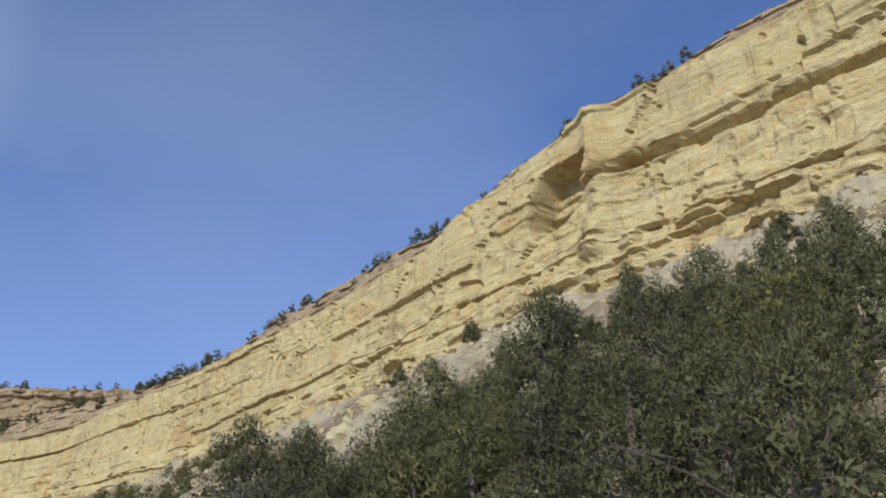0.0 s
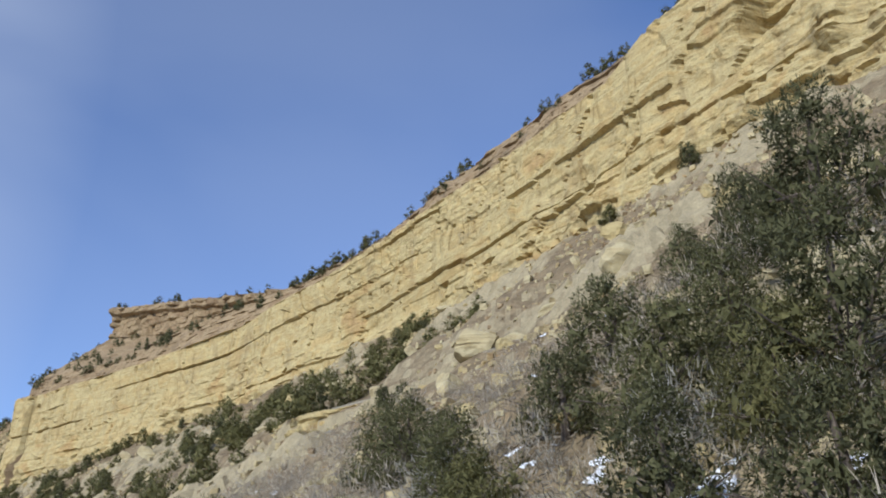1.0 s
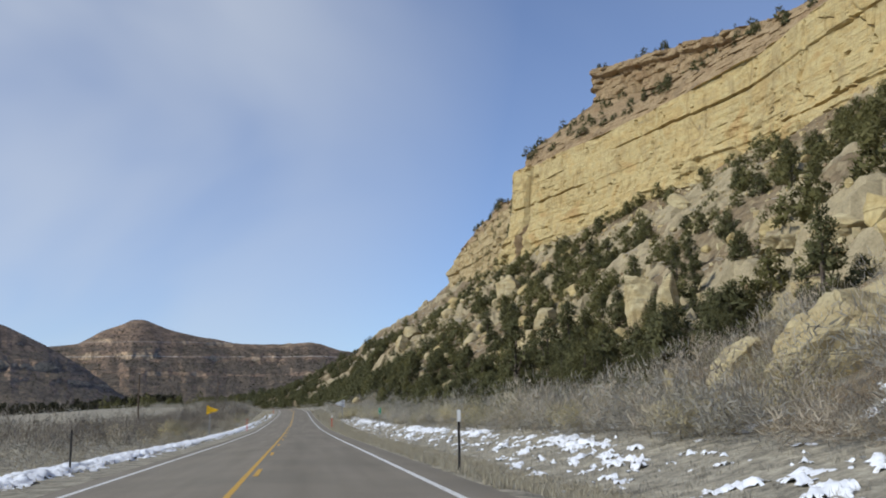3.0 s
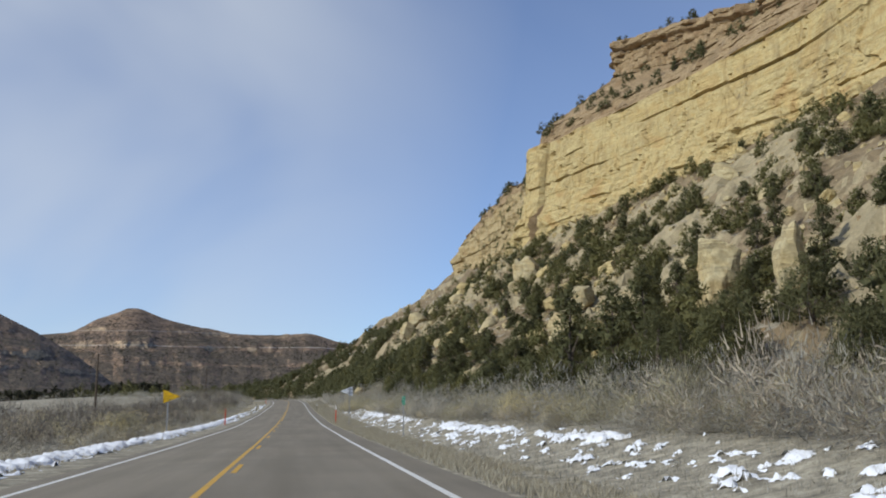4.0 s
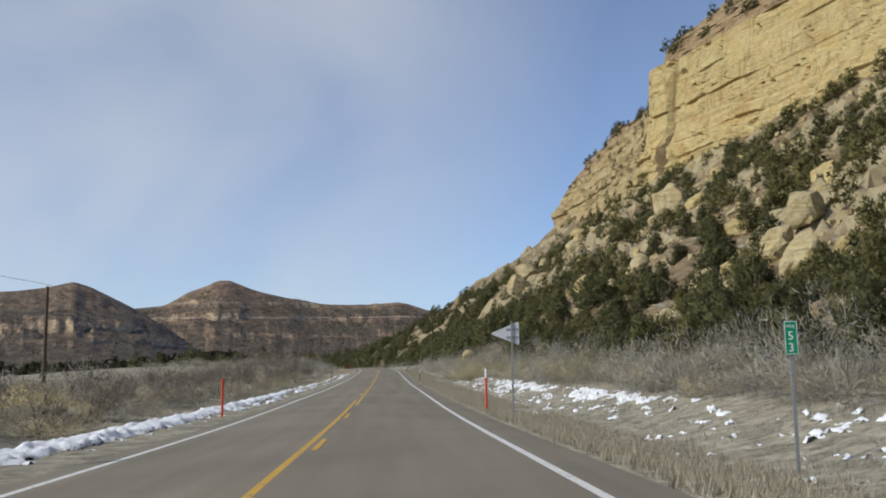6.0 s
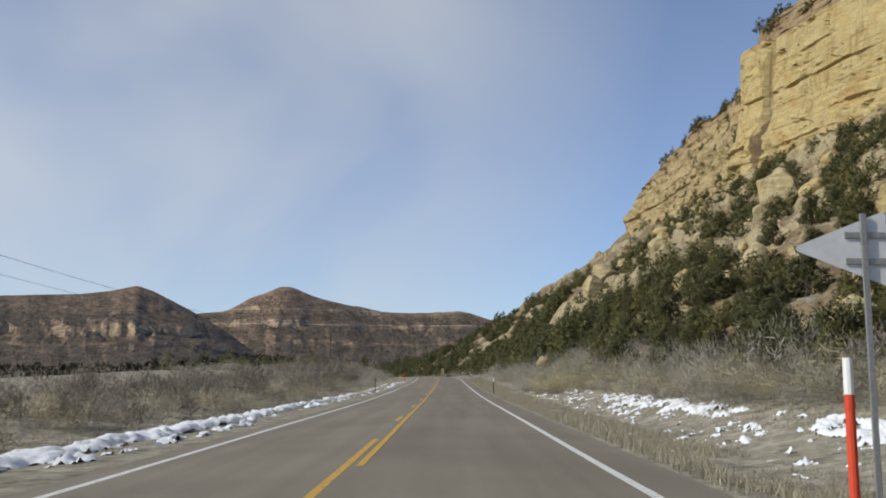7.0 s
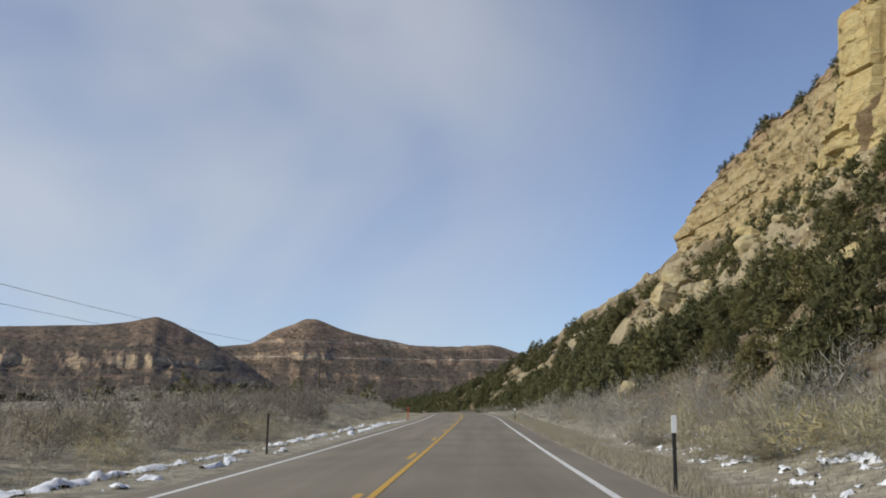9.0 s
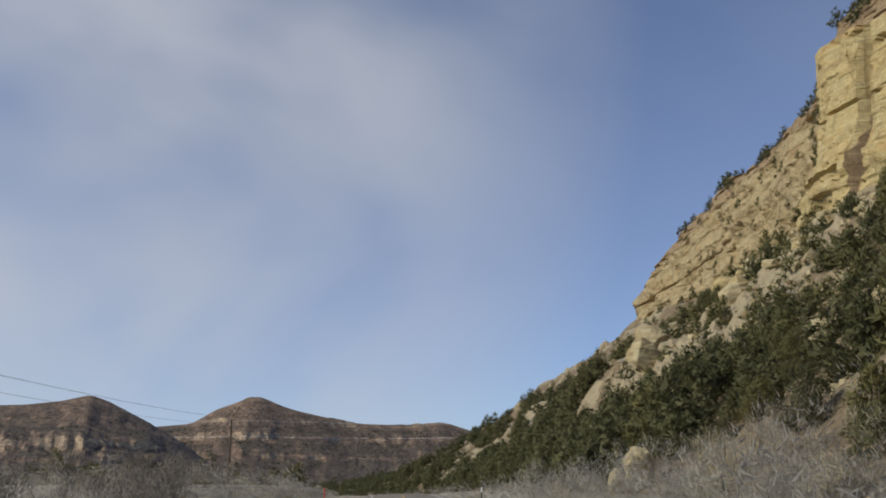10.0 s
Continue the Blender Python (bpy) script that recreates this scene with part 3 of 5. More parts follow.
# ---- far mesas ----
def mesa(name, label, skyline, distance, scale_from, foot, depth, ledges, seed):
    """A table mountain across the valley: skyline heights by bearing, stepped slopes, a flat back."""
    sk = np.array(skyline, float)
    th = np.linspace(sk[0, 0], sk[-1, 0], 330)
    k = distance / scale_from
    sk[:, 1] = 2 + (sk[:, 1] - 2) * k
    ledges = [(zl * k, hl * k) for zl, hl in ledges]
    top = (np.interp(th, sk[:, 0], sk[:, 1]) + np.interp(th - 0.14, sk[:, 0], sk[:, 1]) + np.interp(th + 0.14, sk[:, 0], sk[:, 1])) / 3 - 1.5
    v = np.concatenate([np.linspace(0, 1, 88), np.linspace(1.03, 1.8, 8)])
    T, V = np.meshgrid(th, v, indexing='ij')
    TOP = np.repeat(top[:, None], len(v), 1)
    gully = fbm(T / 2.2, V * 0.6, seed=seed, octaves=4)
    w = np.clip(V, 0, 1)
    zz = foot + (TOP - foot) * (0.75 * w + 0.25 * w ** 3)
    for zl, hl in ledges:
        wob = 3 * vnoise(T / 3, 0.0, seed=seed + 11)
        lump = 0.1 + 1.2 * step(-0.35, 0.55, fbm(T / 1.3 + 0.15 * vnoise(V * 40, T * 3, seed=9), 1.0 + 0 * T, seed=seed + 12 + int(zl)))
        zz = zz + hl * lump * (step(zl - 1.2 + wob, zl + 1.2 + wob, zz) - step(zl - 24 + wob, zl - 3 + wob, zz) * 0.5 - step(zl + 3 + wob, zl + 26 + wob, zz) * 0.5)
    mid = np.sin(np.pi * w)
    zz = zz + 3.0 * gully * mid ** 2 + 1.2 * fbm(T / 0.3, V * 14, seed=seed + 3, octaves=3) * mid
    zz = np.where(V > 1, TOP - 3 * (V - 1), zz)
    r = distance + depth * (V - 1) + 30 * gully * mid + 4 * vnoise(T / 0.5, V * 5, seed=seed + 7) * mid
    t = np.radians(T)
    P = np.stack([r * np.sin(t), 198 + r * np.cos(t), zz], -1)
    ob = new(name, mesh_from(name, P.reshape(-1, 3), grid_faces(*T.shape), M_FAR, False))
    return tagged(ob, label, "mesa", kind="structure"), P


mesa_a, MESA_A = mesa("mesa_butte", "distant brown butte with pale ledges and dark scrub",
     [(-26, 100), (-20, 104), (-15.2, 108), (-13.3, 113), (-12.6, 122), (-12.0, 132), (-10.7, 144), (-10.3, 150), (-9.6, 150.5), (-9.2, 147), (-8.2, 137), (-7.2, 130), (-4.4, 115),
      (-2.5, 113), (-1.0, 113), (0.8, 117), (1.6, 113), (2.7, 104), (5, 96), (12, 92)], 1700, 1400, -4, 470, [(60, 4), (87, 6), (112, 4)], 201)
mesa_b, MESA_B = mesa("mesa_valley_side", "distant reddish brown mesa side with broken ledges",
     [(-60, 90), (-40, 92), (-32, 90), (-27.6, 95), (-24.1, 100), (-21.7, 103), (-20, 108), (-18.6, 115), (-17.6, 109), (-16.6, 99), (-14.9, 83), (-13, 60), (-11, 32), (-8.0, -4)],
     1330, 1100, -4, 390, [(40, 3), (56, 9), (84, 3)], 231)

# ---- small road furniture ----
M_POST = plain("dark_post", (0.035, 0.032, 0.03), 0.7)
M_WHITE_SHEET = plain("white_reflective_sheet", (0.80, 0.80, 0.78), 0.45, vary=0.05)
M_RED = plain("orange_red_plastic", (0.62, 0.075, 0.035), 0.5, vary=0.10)
M_STEEL = plain("galvanised_steel", (0.36, 0.36, 0.36), 0.5, 0.6, 0.15, 20)
M_BACK = plain("bare_aluminium_back", (0.66, 0.67, 0.68), 0.5, 0.1, 0.08, 6)
M_SIGN_Y = plain("yellow_sign_sheet", (0.80, 0.47, 0.015), 0.42, vary=0.06)
M_SIGN_K = plain("black_sign_ink", (0.02, 0.02, 0.02), 0.6)
M_SIGN_G = plain("green_sign_sheet", (0.012, 0.26, 0.135), 0.42, vary=0.08)
M_WOODPOLE = plain("weathered_pole_wood", (0.10, 0.075, 0.055), 0.9, vary=0.3, scale=14)
M_FENCE = plain("grey_fence_wood", (0.16, 0.14, 0.12), 0.9, vary=0.3, scale=20)
M_WIRE = plain("dull_wire", (0.10, 0.10, 0.10), 0.6)


def box(bm, cx, cy, cz, sx, sy, sz, bevel=0.0):
    r = bmesh.ops.create_cube(bm, size=1.0, matrix=Matrix.Translation((cx, cy, cz)) @ Matrix.Diagonal((sx, sy, sz, 1)))
    if bevel:
        es = list({e for v in r["verts"] for e in v.link_edges})
        bmesh.ops.bevel(bm, geom=es, offset=bevel, segments=1, affect='EDGES')


def rod(bm, p, q, r0, r1=None, n=8):
    """A tapered round rod from p to q."""
    p, q = Vector(p), Vector(q)
    m = Matrix.Translation((p + q) / 2) @ (q - p).to_track_quat('Z', 'Y').to_matrix().to_4x4()
    bmesh.ops.create_cone(bm, cap_ends=True, segments=n, radius1=r0, radius2=r0 if r1 is None else r1, depth=(q - p).length, matrix=m)


def thing(name, x, y, z, label, category, group="", turn=0.0):
    e = new(name)
    e.empty_display_size = 0.2
    e.matrix_basis = pose(x, y, z, 0, 0, turn)
    return tagged(e, label, category, group)


def sheet_z(x, y):
    """Height of the ground sheet itself, between its grid lines, along the straight of the road."""
    x, y = np.broadcast_arrays(np.asarray(x, float), np.asarray(y, float))
    if y.max() > 325:
        z = ground_z(np.atleast_1d(x), np.atleast_1d(y)).reshape(x.shape) if y.min() > 325 else np.empty(x.shape)
        if y.min() <= 325:
            near = y <= 325
            z[near], z[~near] = sheet_z(x[near], y[near]), ground_z(x[~near], y[~near])
        return z
    i = np.clip(np.searchsorted(gx, x) - 1, 0, len(gx) - 2)
    j = np.clip(np.searchsorted(gy, y) - 1, 0, len(gy) - 2)
    u, v = (x - gx[i]) / (gx[i + 1] - gx[i]), (y - gy[j]) / (gy[j + 1] - gy[j])
    return (CZ[j, i] * (1 - u) + CZ[j, i + 1] * u) * (1 - v) + (CZ[j + 1, i] * (1 - u) + CZ[j + 1, i + 1] * u) * v


def gz(x, y):
    return float(sheet_z(x, y))


def delineator(x, y, z0, top, two_sided, label):
    """A flat steel marker post with a white sheet at its head."""
    e = thing("delineator_post", x, y, z0, label, "road marker", "marker posts beside the road")
    h = top - z0
    bm = bmesh.new()
    box(bm, 0, 0, h / 2 - 0.15, 0.062, 0.03, h + 0.3, 0.006)
    box(bm, 0, 0.018, h / 2 - 0.15, 0.022, 0.02, h + 0.3)
    part("post", bm, M_POST, e)
    if two_sided:
        bm = bmesh.new()
        box(bm, 0, -0.024, h - 0.14, 0.085, 0.008, 0.28, 0.003)
        part("reflector", bm, M_WHITE_SHEET, e, "white reflective plate")
    return e


def red_post(x, y, z0, top, tip):
    e = thing("marker_post", x, y, z0, "tall orange-red plastic marker post" + (" with white tip" if tip else " in roadside grass"), "road marker", "orange-red posts")
    h = top - z0
    bm = bmesh.new()
    rod(bm, (0, 0, -0.2), (0, 0, h * (0.78 if tip else 1.0)), 0.048, 0.044, 10)
    rod(bm, (0, 0, h * 0.70), (0, 0, h * 0.73), 0.052, 0.052, 10)
    part("tube", bm, M_RED, e)
    bm = bmesh.new()
    rod(bm, (0, 0, h * 0.78), (0, 0, h), 0.046, 0.043, 10) if tip else rod(bm, (0, 0, h), (0, 0, h + 0.02), 0.046, 0.03, 10)
    part("tip", bm, M_WHITE_SHEET if tip else M_RED, e, "white reflective tip" if tip else "")
    return e


delineator(4.8, 103.1, gz(4.8, 103.1), 1.62, True, "dark steel marker post with white reflector plate")
delineator(4.66, 253.0, gz(4.66, 253), 1.97, True, "dark steel marker post with white reflector plate")
delineator(-5.75, 111.0, gz(-5.75, 111), 1.20, False, "plain dark steel marker post beside roadside snow")
delineator(-4.9, 266.8, gz(-4.9, 266.8), 2.05, False, "plain dark steel marker post beside roadside snow")
delineator(4.7, 318.0, gz(4.7, 318), gz(4.7, 318) + 1.1, True, "dark steel marker post with white reflector plate")
red_post(5.0, 193.65, gz(5.0, 193.65), 1.53, True)
red_post(-4.9, 195.5, gz(-4.9, 195.5), gz(-4.9, 195.5) + 1.42, False)
red_post(-5.2, 330.0, gz(-5.2, 330.0), gz(-5.2, 330.0) + 1.2, False)


def pennant(bm, w, h, thick):
    """A sideways triangle with rounded corners; its tip points along +x."""
    pts = []
    for cx, cz, a0 in ((0.05, h / 2 - 0.06, 90), (0.05, -h / 2 + 0.06, 200), (w - 0.06, 0, -60)):
        for k in range(4):
            a = radians(a0 + (30 if cx > 0.2 else 25) * k + (0 if cx > 0.2 else 0))
            pts.append((cx + 0.05 * math.cos(a), cz + 0.05 * math.sin(a)))
    front = [bm.verts.new((x, -thick / 2, z)) for x, z in pts]
    back = [bm.verts.new((x, thick / 2, z)) for x, z in pts]
    bm.faces.new(front)
    bm.faces.new(back[::-1])
    n = len(pts)
    for i in range(n):
        bm.faces.new((front[i], back[i], back[(i + 1) % n], front[(i + 1) % n]))
    bmesh.ops.recalc_face_normals(bm, faces=bm.faces)


def words(text, size, parent, loc, mat, name="lettering", spacing=1.0):
    """Raised lettering that faces -y."""
    cu = bpy.data.curves.new(name, 'FONT')
    cu.body = text
    cu.size = size
    cu.extrude = 0.002
    cu.space_character = spacing
    cu.resolution_u = 2
    tmp = bpy.data.objects.new(name, cu)
    scene.collection.objects.link(tmp)
    me = bpy.data.meshes.new_from_object(tmp.evaluated_get(bpy.context.evaluated_depsgraph_get()))
    bpy.data.objects.remove(tmp)
    me.materials.clear()
    me.materials.append(mat)
    ob = new(name, me)
    ob.parent = parent
    ob.matrix_basis = pose(*loc, 90, 0, 0)
    return ob


def channel_post(e, h, x=0.0, y=0.03):
    bm = bmesh.new()
    box(bm, x, y, h / 2 - 0.2, 0.06, 0.012, h + 0.4)
    box(bm, x - 0.03, y + 0.014, h / 2 - 0.2, 0.01, 0.034, h + 0.4)
    box(bm, x + 0.03, y + 0.014, h / 2 - 0.2, 0.01, 0.034, h + 0.4)
    return part("post", bm, M_STEEL, e)


# yellow pennant on the far verge
sy = thing("pennant_sign", -7.42, 175.3, gz(-7.42, 175.3), "yellow pennant warning sign reading no passing zone", "road sign")
zs = 2.19 - gz(-7.42, 175.3)
channel_post(sy, zs + 0.35)
bm = bmesh.new()
pennant(bm, 1.12, 0.92, 0.006)
pl = part("panel", bm, M_SIGN_Y, sy)
pl.location = (-0.33, 0, zs)
bm = bmesh.new()
for (ax, az), (bx, bz) in (((0.03, 0.41), (0.03, -0.41)), ((0.03, 0.41), (1.04, 0.0)), ((0.03, -0.41), (1.04, 0.0))):
    d = Vector((bx - ax, 0, bz - az))
    nrm = Vector((-d.z, 0, d.x)).normalized() * 0.008
    a, b = Vector((ax, -0.006, az)), Vector((bx, -0.006, bz))
    bm.faces.new([bm.verts.new(p) for p in (a - nrm, b - nrm, b + nrm, a + nrm)])
part("border", bm, M_SIGN_K, pl, "thin black border line")
words("NO", 0.165, pl, (0.075, -0.006, 0.145), M_SIGN_K)
words("PASSING", 0.165, pl, (0.075, -0.006, -0.045), M_SIGN_K, spacing=0.95)
words("ZONE", 0.165, pl, (0.075, -0.006, -0.235), M_SIGN_K)

# the same sign for the other direction, seen from behind
sw = thing("pennant_sign", 6.33, 196.1, gz(6.33, 196.1), "bare aluminium back of a pennant road sign on steel post", "road sign")
zs = 2.93 - gz(6.33, 196.1)
channel_post(sw, zs + 0.42, 0.0, 0.0)
bm = bmesh.new()
pennant(bm, 1.12, 0.92, 0.006)
pl = part("panel", bm, M_BACK, sw)
pl.matrix_basis = pose(0.30, 0.055, zs, 0, 0, 180)
for dz in (0.16, -0.16):
    bm = bmesh.new()
    box(bm, 0, 0, 0, 0.50, 0.02, 0.075, 0.004)
    br = part("bracket", bm, M_STEEL, sw)
    br.location = (0.02, 0.036, zs + dz)

# green marker plate
sg = thing("mile_marker", 9.23, 176.9, gz(9.23, 176.9), "small green roadside distance marker plate on steel post", "road sign")
hg = 2.24 - gz(9.23, 176.9)
channel_post(sg, hg - 0.02)
bm = bmesh.new()
box(bm, 0, 0, hg - 0.33, 0.27, 0.005, 0.66, 0.002)
pl = part("panel", bm, M_SIGN_G, sg)
bm = bmesh.new()
for sx, sz, px, pz in ((0.25, 0.012, 0, 0.315), (0.25, 0.012, 0, -0.315), (0.012, 0.63, 0.122, 0), (0.012, 0.63, -0.122, 0)):
    box(bm, px, -0.005, hg - 0.33 + pz, sx, 0.004, sz)
part("border", bm, M_WHITE_SHEET, pl, "white border line")
words("MILE", 0.085, pl, (-0.092, -0.006, hg - 0.135), M_WHITE_SHEET)
words("5", 0.24, pl, (-0.068, -0.006, hg - 0.37), M_WHITE_SHEET, "numeral")
words("3", 0.24, pl, (-0.068, -0.006, hg - 0.60), M_WHITE_SHEET, "numeral")


# ---- poles, wires and fence across the verge ----
def utility_pole(x, y, height, lean=0.0):
    z = gz(x, y)
    e = thing("utility_pole", x, y, z, "slim dark weathered wooden utility pole in scrub", "utility pole", "pole line")
    bm = bmesh.new()
    rod(bm, (0, 0, -0.5), (lean, 0, height), 0.15, 0.10, 10)
    part("pole", bm, M_WOODPOLE, e)
    bm = bmesh.new()
    rod(bm, (lean, 0, height), (lean, 0, height + 0.16), 0.03, 0.02, 8)
    part("insulator", bm, M_STEEL, e)
    return Vector((x + lean, y, z + height + 0.15))


tops = [utility_pole(-22.0, 90.0, 8.2), utility_pole(-22.2, 225.5, 8.2), utility_pole(-24.5, 392.0, 8.6)]


def wire(a, b, sag, r):
    bm = bmesh.new()
    across = (b - a).cross(Vector((0, 0, 1))).normalized()
    rings = []
    for i in range(25):
        u = i / 24
        p = a.lerp(b, u) - Vector((0, 0, sag * 4 * u * (1 - u)))
        rings.append([bm.verts.new(p + across * (r * math.cos(k * 1.2566)) + Vector((0, 0, r * math.sin(k * 1.2566)))) for k in range(5)])
    for p, q in zip(rings, rings[1:]):
        for k in range(5):
            bm.faces.new((p[k], p[(k + 1) % 5], q[(k + 1) % 5], q[k]))
    return tagged(part("power_cable", bm, M_WIRE), "thin sagging power cable between wooden poles", "cable", "pole line")


for a, b, s in ((tops[0], tops[1], 1.2), (tops[1], tops[2], 1.5)):
    wire(a, b, s, 0.014)
    wire(a - Vector((0.0, 0, 1.0)), b - Vector((0.0, 0, 1.0)), s, 0.011)

rng = random.Random(5)
bm = bmesh.new()
rod(bm, (0, 0, -0.3), (0.02, 0, 1.25), 0.06, 0.05, 8)
first = tagged(part("fence_post", bm, M_FENCE), "short grey weathered wooden fence post in brush", "fence post", "fence line")
first.matrix_basis = pose(-15.8, 166.0, gz(-15.8, 166.0), 0, 2, 0)
for k in range(1, 26):
    x, y = -15.8 - 0.012 * k * 4.6, 120 + k * 4.6
    copy_thing(first, pose(x, y, gz(x, y), rng.uniform(-4, 4), rng.uniform(-4, 4), rng.uniform(0, 90)))


# ---- boulders ----
def boulder_mesh(seed, sx, sy, sz, level=4, cut=0.30, rough=0.16):
    """A weathered sandstone block: an icosphere squared off by cut planes and roughened."""
    bm = bmesh.new()
    bmesh.ops.create_icosphere(bm, subdivisions=level, radius=1.0)
    co = np.array([v.co[:] for v in bm.verts])
    r = np.random.RandomState(seed)
    for _ in range(15):
        nrm = r.normal(size=3)
        nrm /= np.linalg.norm(nrm)
        off = r.uniform(1 - cut * 1.5, 1 - cut * 0.5)
        d = co @ nrm - off
        co = co - np.outer(np.maximum(d, 0) * 0.92, nrm)
    k = 1 + rough * fbm(co[:, 0] * 2.2 + seed, co[:, 1] * 2.2, co[:, 2] * 2.2, seed, 4, 0.6)
    crack = fbm(co[:, 0] * 1.1 - seed, co[:, 1] * 1.1, co[:, 2] * 0.8, seed + 9, 2)
    k = k - 0.10 * np.exp(-(crack / 0.05) ** 2)
    bed = 0.05 * rough / 0.16 * (vnoise(co[:, 2] * 6, co[:, 0] * 0.5, seed=seed + 3))
    co = co * (k + bed)[:, None] * np.array([sx, sy, sz])
    for v, c in zip(bm.verts, co):
        v.co = c
    return bm


def boulder(x, y, sx, sy, sz, seed, label, sink=0.35, turn=0.0, tilt=0.0, mat=None, level=4, z=None, cut=0.38):
    bm = boulder_mesh(seed, sx, sy, sz, level, cut)
    ob = tagged(part("boulder", bm, mat or M_BOULDER), label, "boulder", "boulders on the slope")
    ob.matrix_basis = pose(x, y, (gz(x, y) if z is None else z) + sz * (1 - 2 * sink), tilt, 0, turn)
    return ob


PALE = "large pale weathered sandstone boulder among brush"
YEL = "yellowish angular sandstone boulder on rubble slope"
GREY = "smooth grey sandstone slab leaning on the slope"
boulder(21.4, 113.6, 3.6, 3.0, 2.9, 11, "broad rounded tan boulder with orange streaks in brush", 0.40, 20, cut=0.28)
boulder(21.4, 121.8, 2.3, 1.9, 2.1, 12, "smaller rounded tan boulder beside a broad one", 0.3, 60)
boulder(20.2, 127.4, 1.05, 0.95, 1.5, 13, "pale squared sandstone block standing in sagebrush", 0.5, 35, cut=0.5, z=2.7)
boulder(31.5, 129.0, 2.0, 2.8, 1.3, 14, GREY, 0.4, 15, 12, cut=0.5)
boulder(36.5, 135.0, 2.2, 3.0, 1.3, 15, GREY, 0.4, 40, -10, cut=0.5)
boulder(33.0, 118.0, 2.0, 2.6, 1.2, 45, GREY, 0.4, 65, 10, cut=0.5)
boulder(41.0, 124.0, 2.2, 2.8, 1.2, 46, GREY, 0.4, 10, 10, cut=0.5)
boulder(26.5, 121.5, 1.6, 2.0, 1.1, 47, GREY, 0.35, 30, 8, cut=0.5)
boulder(40.8, 177.0, 2.0, 2.4, 4.4, 16, "tall upright pale sandstone slab among junipers", 0.3, 10)
boulder(42.3, 248.0, 2.6, 3.0, 3.9, 18, YEL, 0.3, 10)
boulder(46.3, 262.0, 2.6, 2.8, 3.2, 19, YEL, 0.3, 50)
boulder(49.5, 208.0, 3.0, 3.4, 6.2, 20, "tall pale split sandstone outcrop on the slope", 0.3, 15)
boulder(52.0, 240.0, 4.5, 4.5, 1.4, 21, GREY, 0.35, 20, 20)
boulder(27.6, 246.0, 1.8, 2.0, 2.0, 22, "smooth round pale boulder among dark junipers", 0.22, 0, cut=0.2)
boulder(16.6, 331.0, 1.6, 1.5, 1.9, 23, "pale split boulder standing at the brush edge", 0.25, 30, cut=0.4)
boulder(14.9, 331.8, 0.8, 0.9, 1.2, 24, "thin pale rock shard leaning beside a boulder", 0.25, 10, 14)
boulder(39.5, 426.0, 4.5, 5.5, 3.6, 25, "pale fractured sandstone outcrop above dark junipers", 0.35, 20)
boulder(43.5, 438.0, 4.5, 5.5, 3.2, 26, "pale fractured sandstone outcrop above dark junipers", 0.35, 40)
boulder(47.5, 452.0, 4.0, 6.0, 3.0, 27, "pale fractured sandstone outcrop above dark junipers", 0.35, 60)
boulder(64.6, 361.0, 4.4, 4.6, 4.6, 28, "large pale rounded boulder high on the slope", 0.3, 30)
boulder(70.0, 380.0, 3.5, 3.5, 2.8, 29, PALE, 0.3, 60)
boulder(58.0, 295.0, 2.4, 2.6, 2.4, 30, PALE, 0.3, 10)
boulder(66.9, 363.0, 2.6, 2.6, 2.2, 31, PALE, 0.3, 80)
boulder(19.9, 62.6, 1.05, 1.0, 0.95, 32, "yellow rounded boulder on a snowy bank", 0.2, 10, cut=0.25)
boulder(21.3, 61.2, 1.1, 1.0, 0.8, 33, "yellow boulder capped with thin snow", 0.2, 50, cut=0.25)
boulder(20.3, 60.0, 1.5, 1.2, 0.7, 34, "rusty orange broken sandstone block on bank", 0.25, 80, cut=0.4)
boulder(24.5, 56.0, 1.3, 1.3, 1.1, 35, "orange tinted sandstone boulder beneath juniper", 0.25, 20)
boulder(47.6, 185.0, 2.0, 2.2, 3.0, 36, YEL, 0.3, 20)
boulder(30.8, 37.0, 1.2, 1.2, 1.0, 37, PALE, 0.25, 0)
boulder(-13.5, 205.0, 1.9, 1.5, 0.75, 38, "low flat tan rock half hidden in sagebrush", 0.3, 15, cut=0.4)
boulder(-30.5, 236.0, 2.4, 1.8, 1.3, 44, "low flat tan rock half hidden in sagebrush", 0.3, 15, cut=0.4)
boulder(13.3, 290.0, 0.55, 0.6, 0.5, 39, "small tan rock lying in roadside brush", 0.25, 15)

boulder(36.0, 300.0, 1.6, 1.8, 1.7, 61, PALE, 0.3, 25)
boulder(30.5, 296.0, 2.9, 1.8, 1.0, 62, "broad flat sandstone slab above roadside brush", 0.3, 12, cut=0.5)
boulder(38.5, 350.0, 1.7, 1.8, 1.5, 63, YEL, 0.3, 70)
boulder(32.0, 318.0, 1.2, 1.3, 1.1, 64, PALE, 0.3, 10)
boulder(49.5, 264.0, 3.4, 3.6, 4.4, 65, "tall pale split sandstone outcrop on the slope", 0.3, 40, cut=0.45)
boulder(45.5, 259.0, 2.2, 2.4, 2.2, 66, YEL, 0.3, 15, cut=0.45)
boulder(57.0, 182.0, 3.0, 4.0, 1.8, 67, GREY, 0.35, 20, 14, cut=0.5)
boulder(50.0, 168.0, 3.4, 4.2, 1.8, 68, GREY, 0.35, -15, 12, cut=0.5)
boulder(46.0, 152.0, 3.6, 4.5, 2.0, 69, GREY, 0.35, 30, 16, cut=0.5)
boulder(40.0, 143.0, 2.8, 3.6, 1.7, 70, GREY, 0.35, 55, 14, cut=0.5)

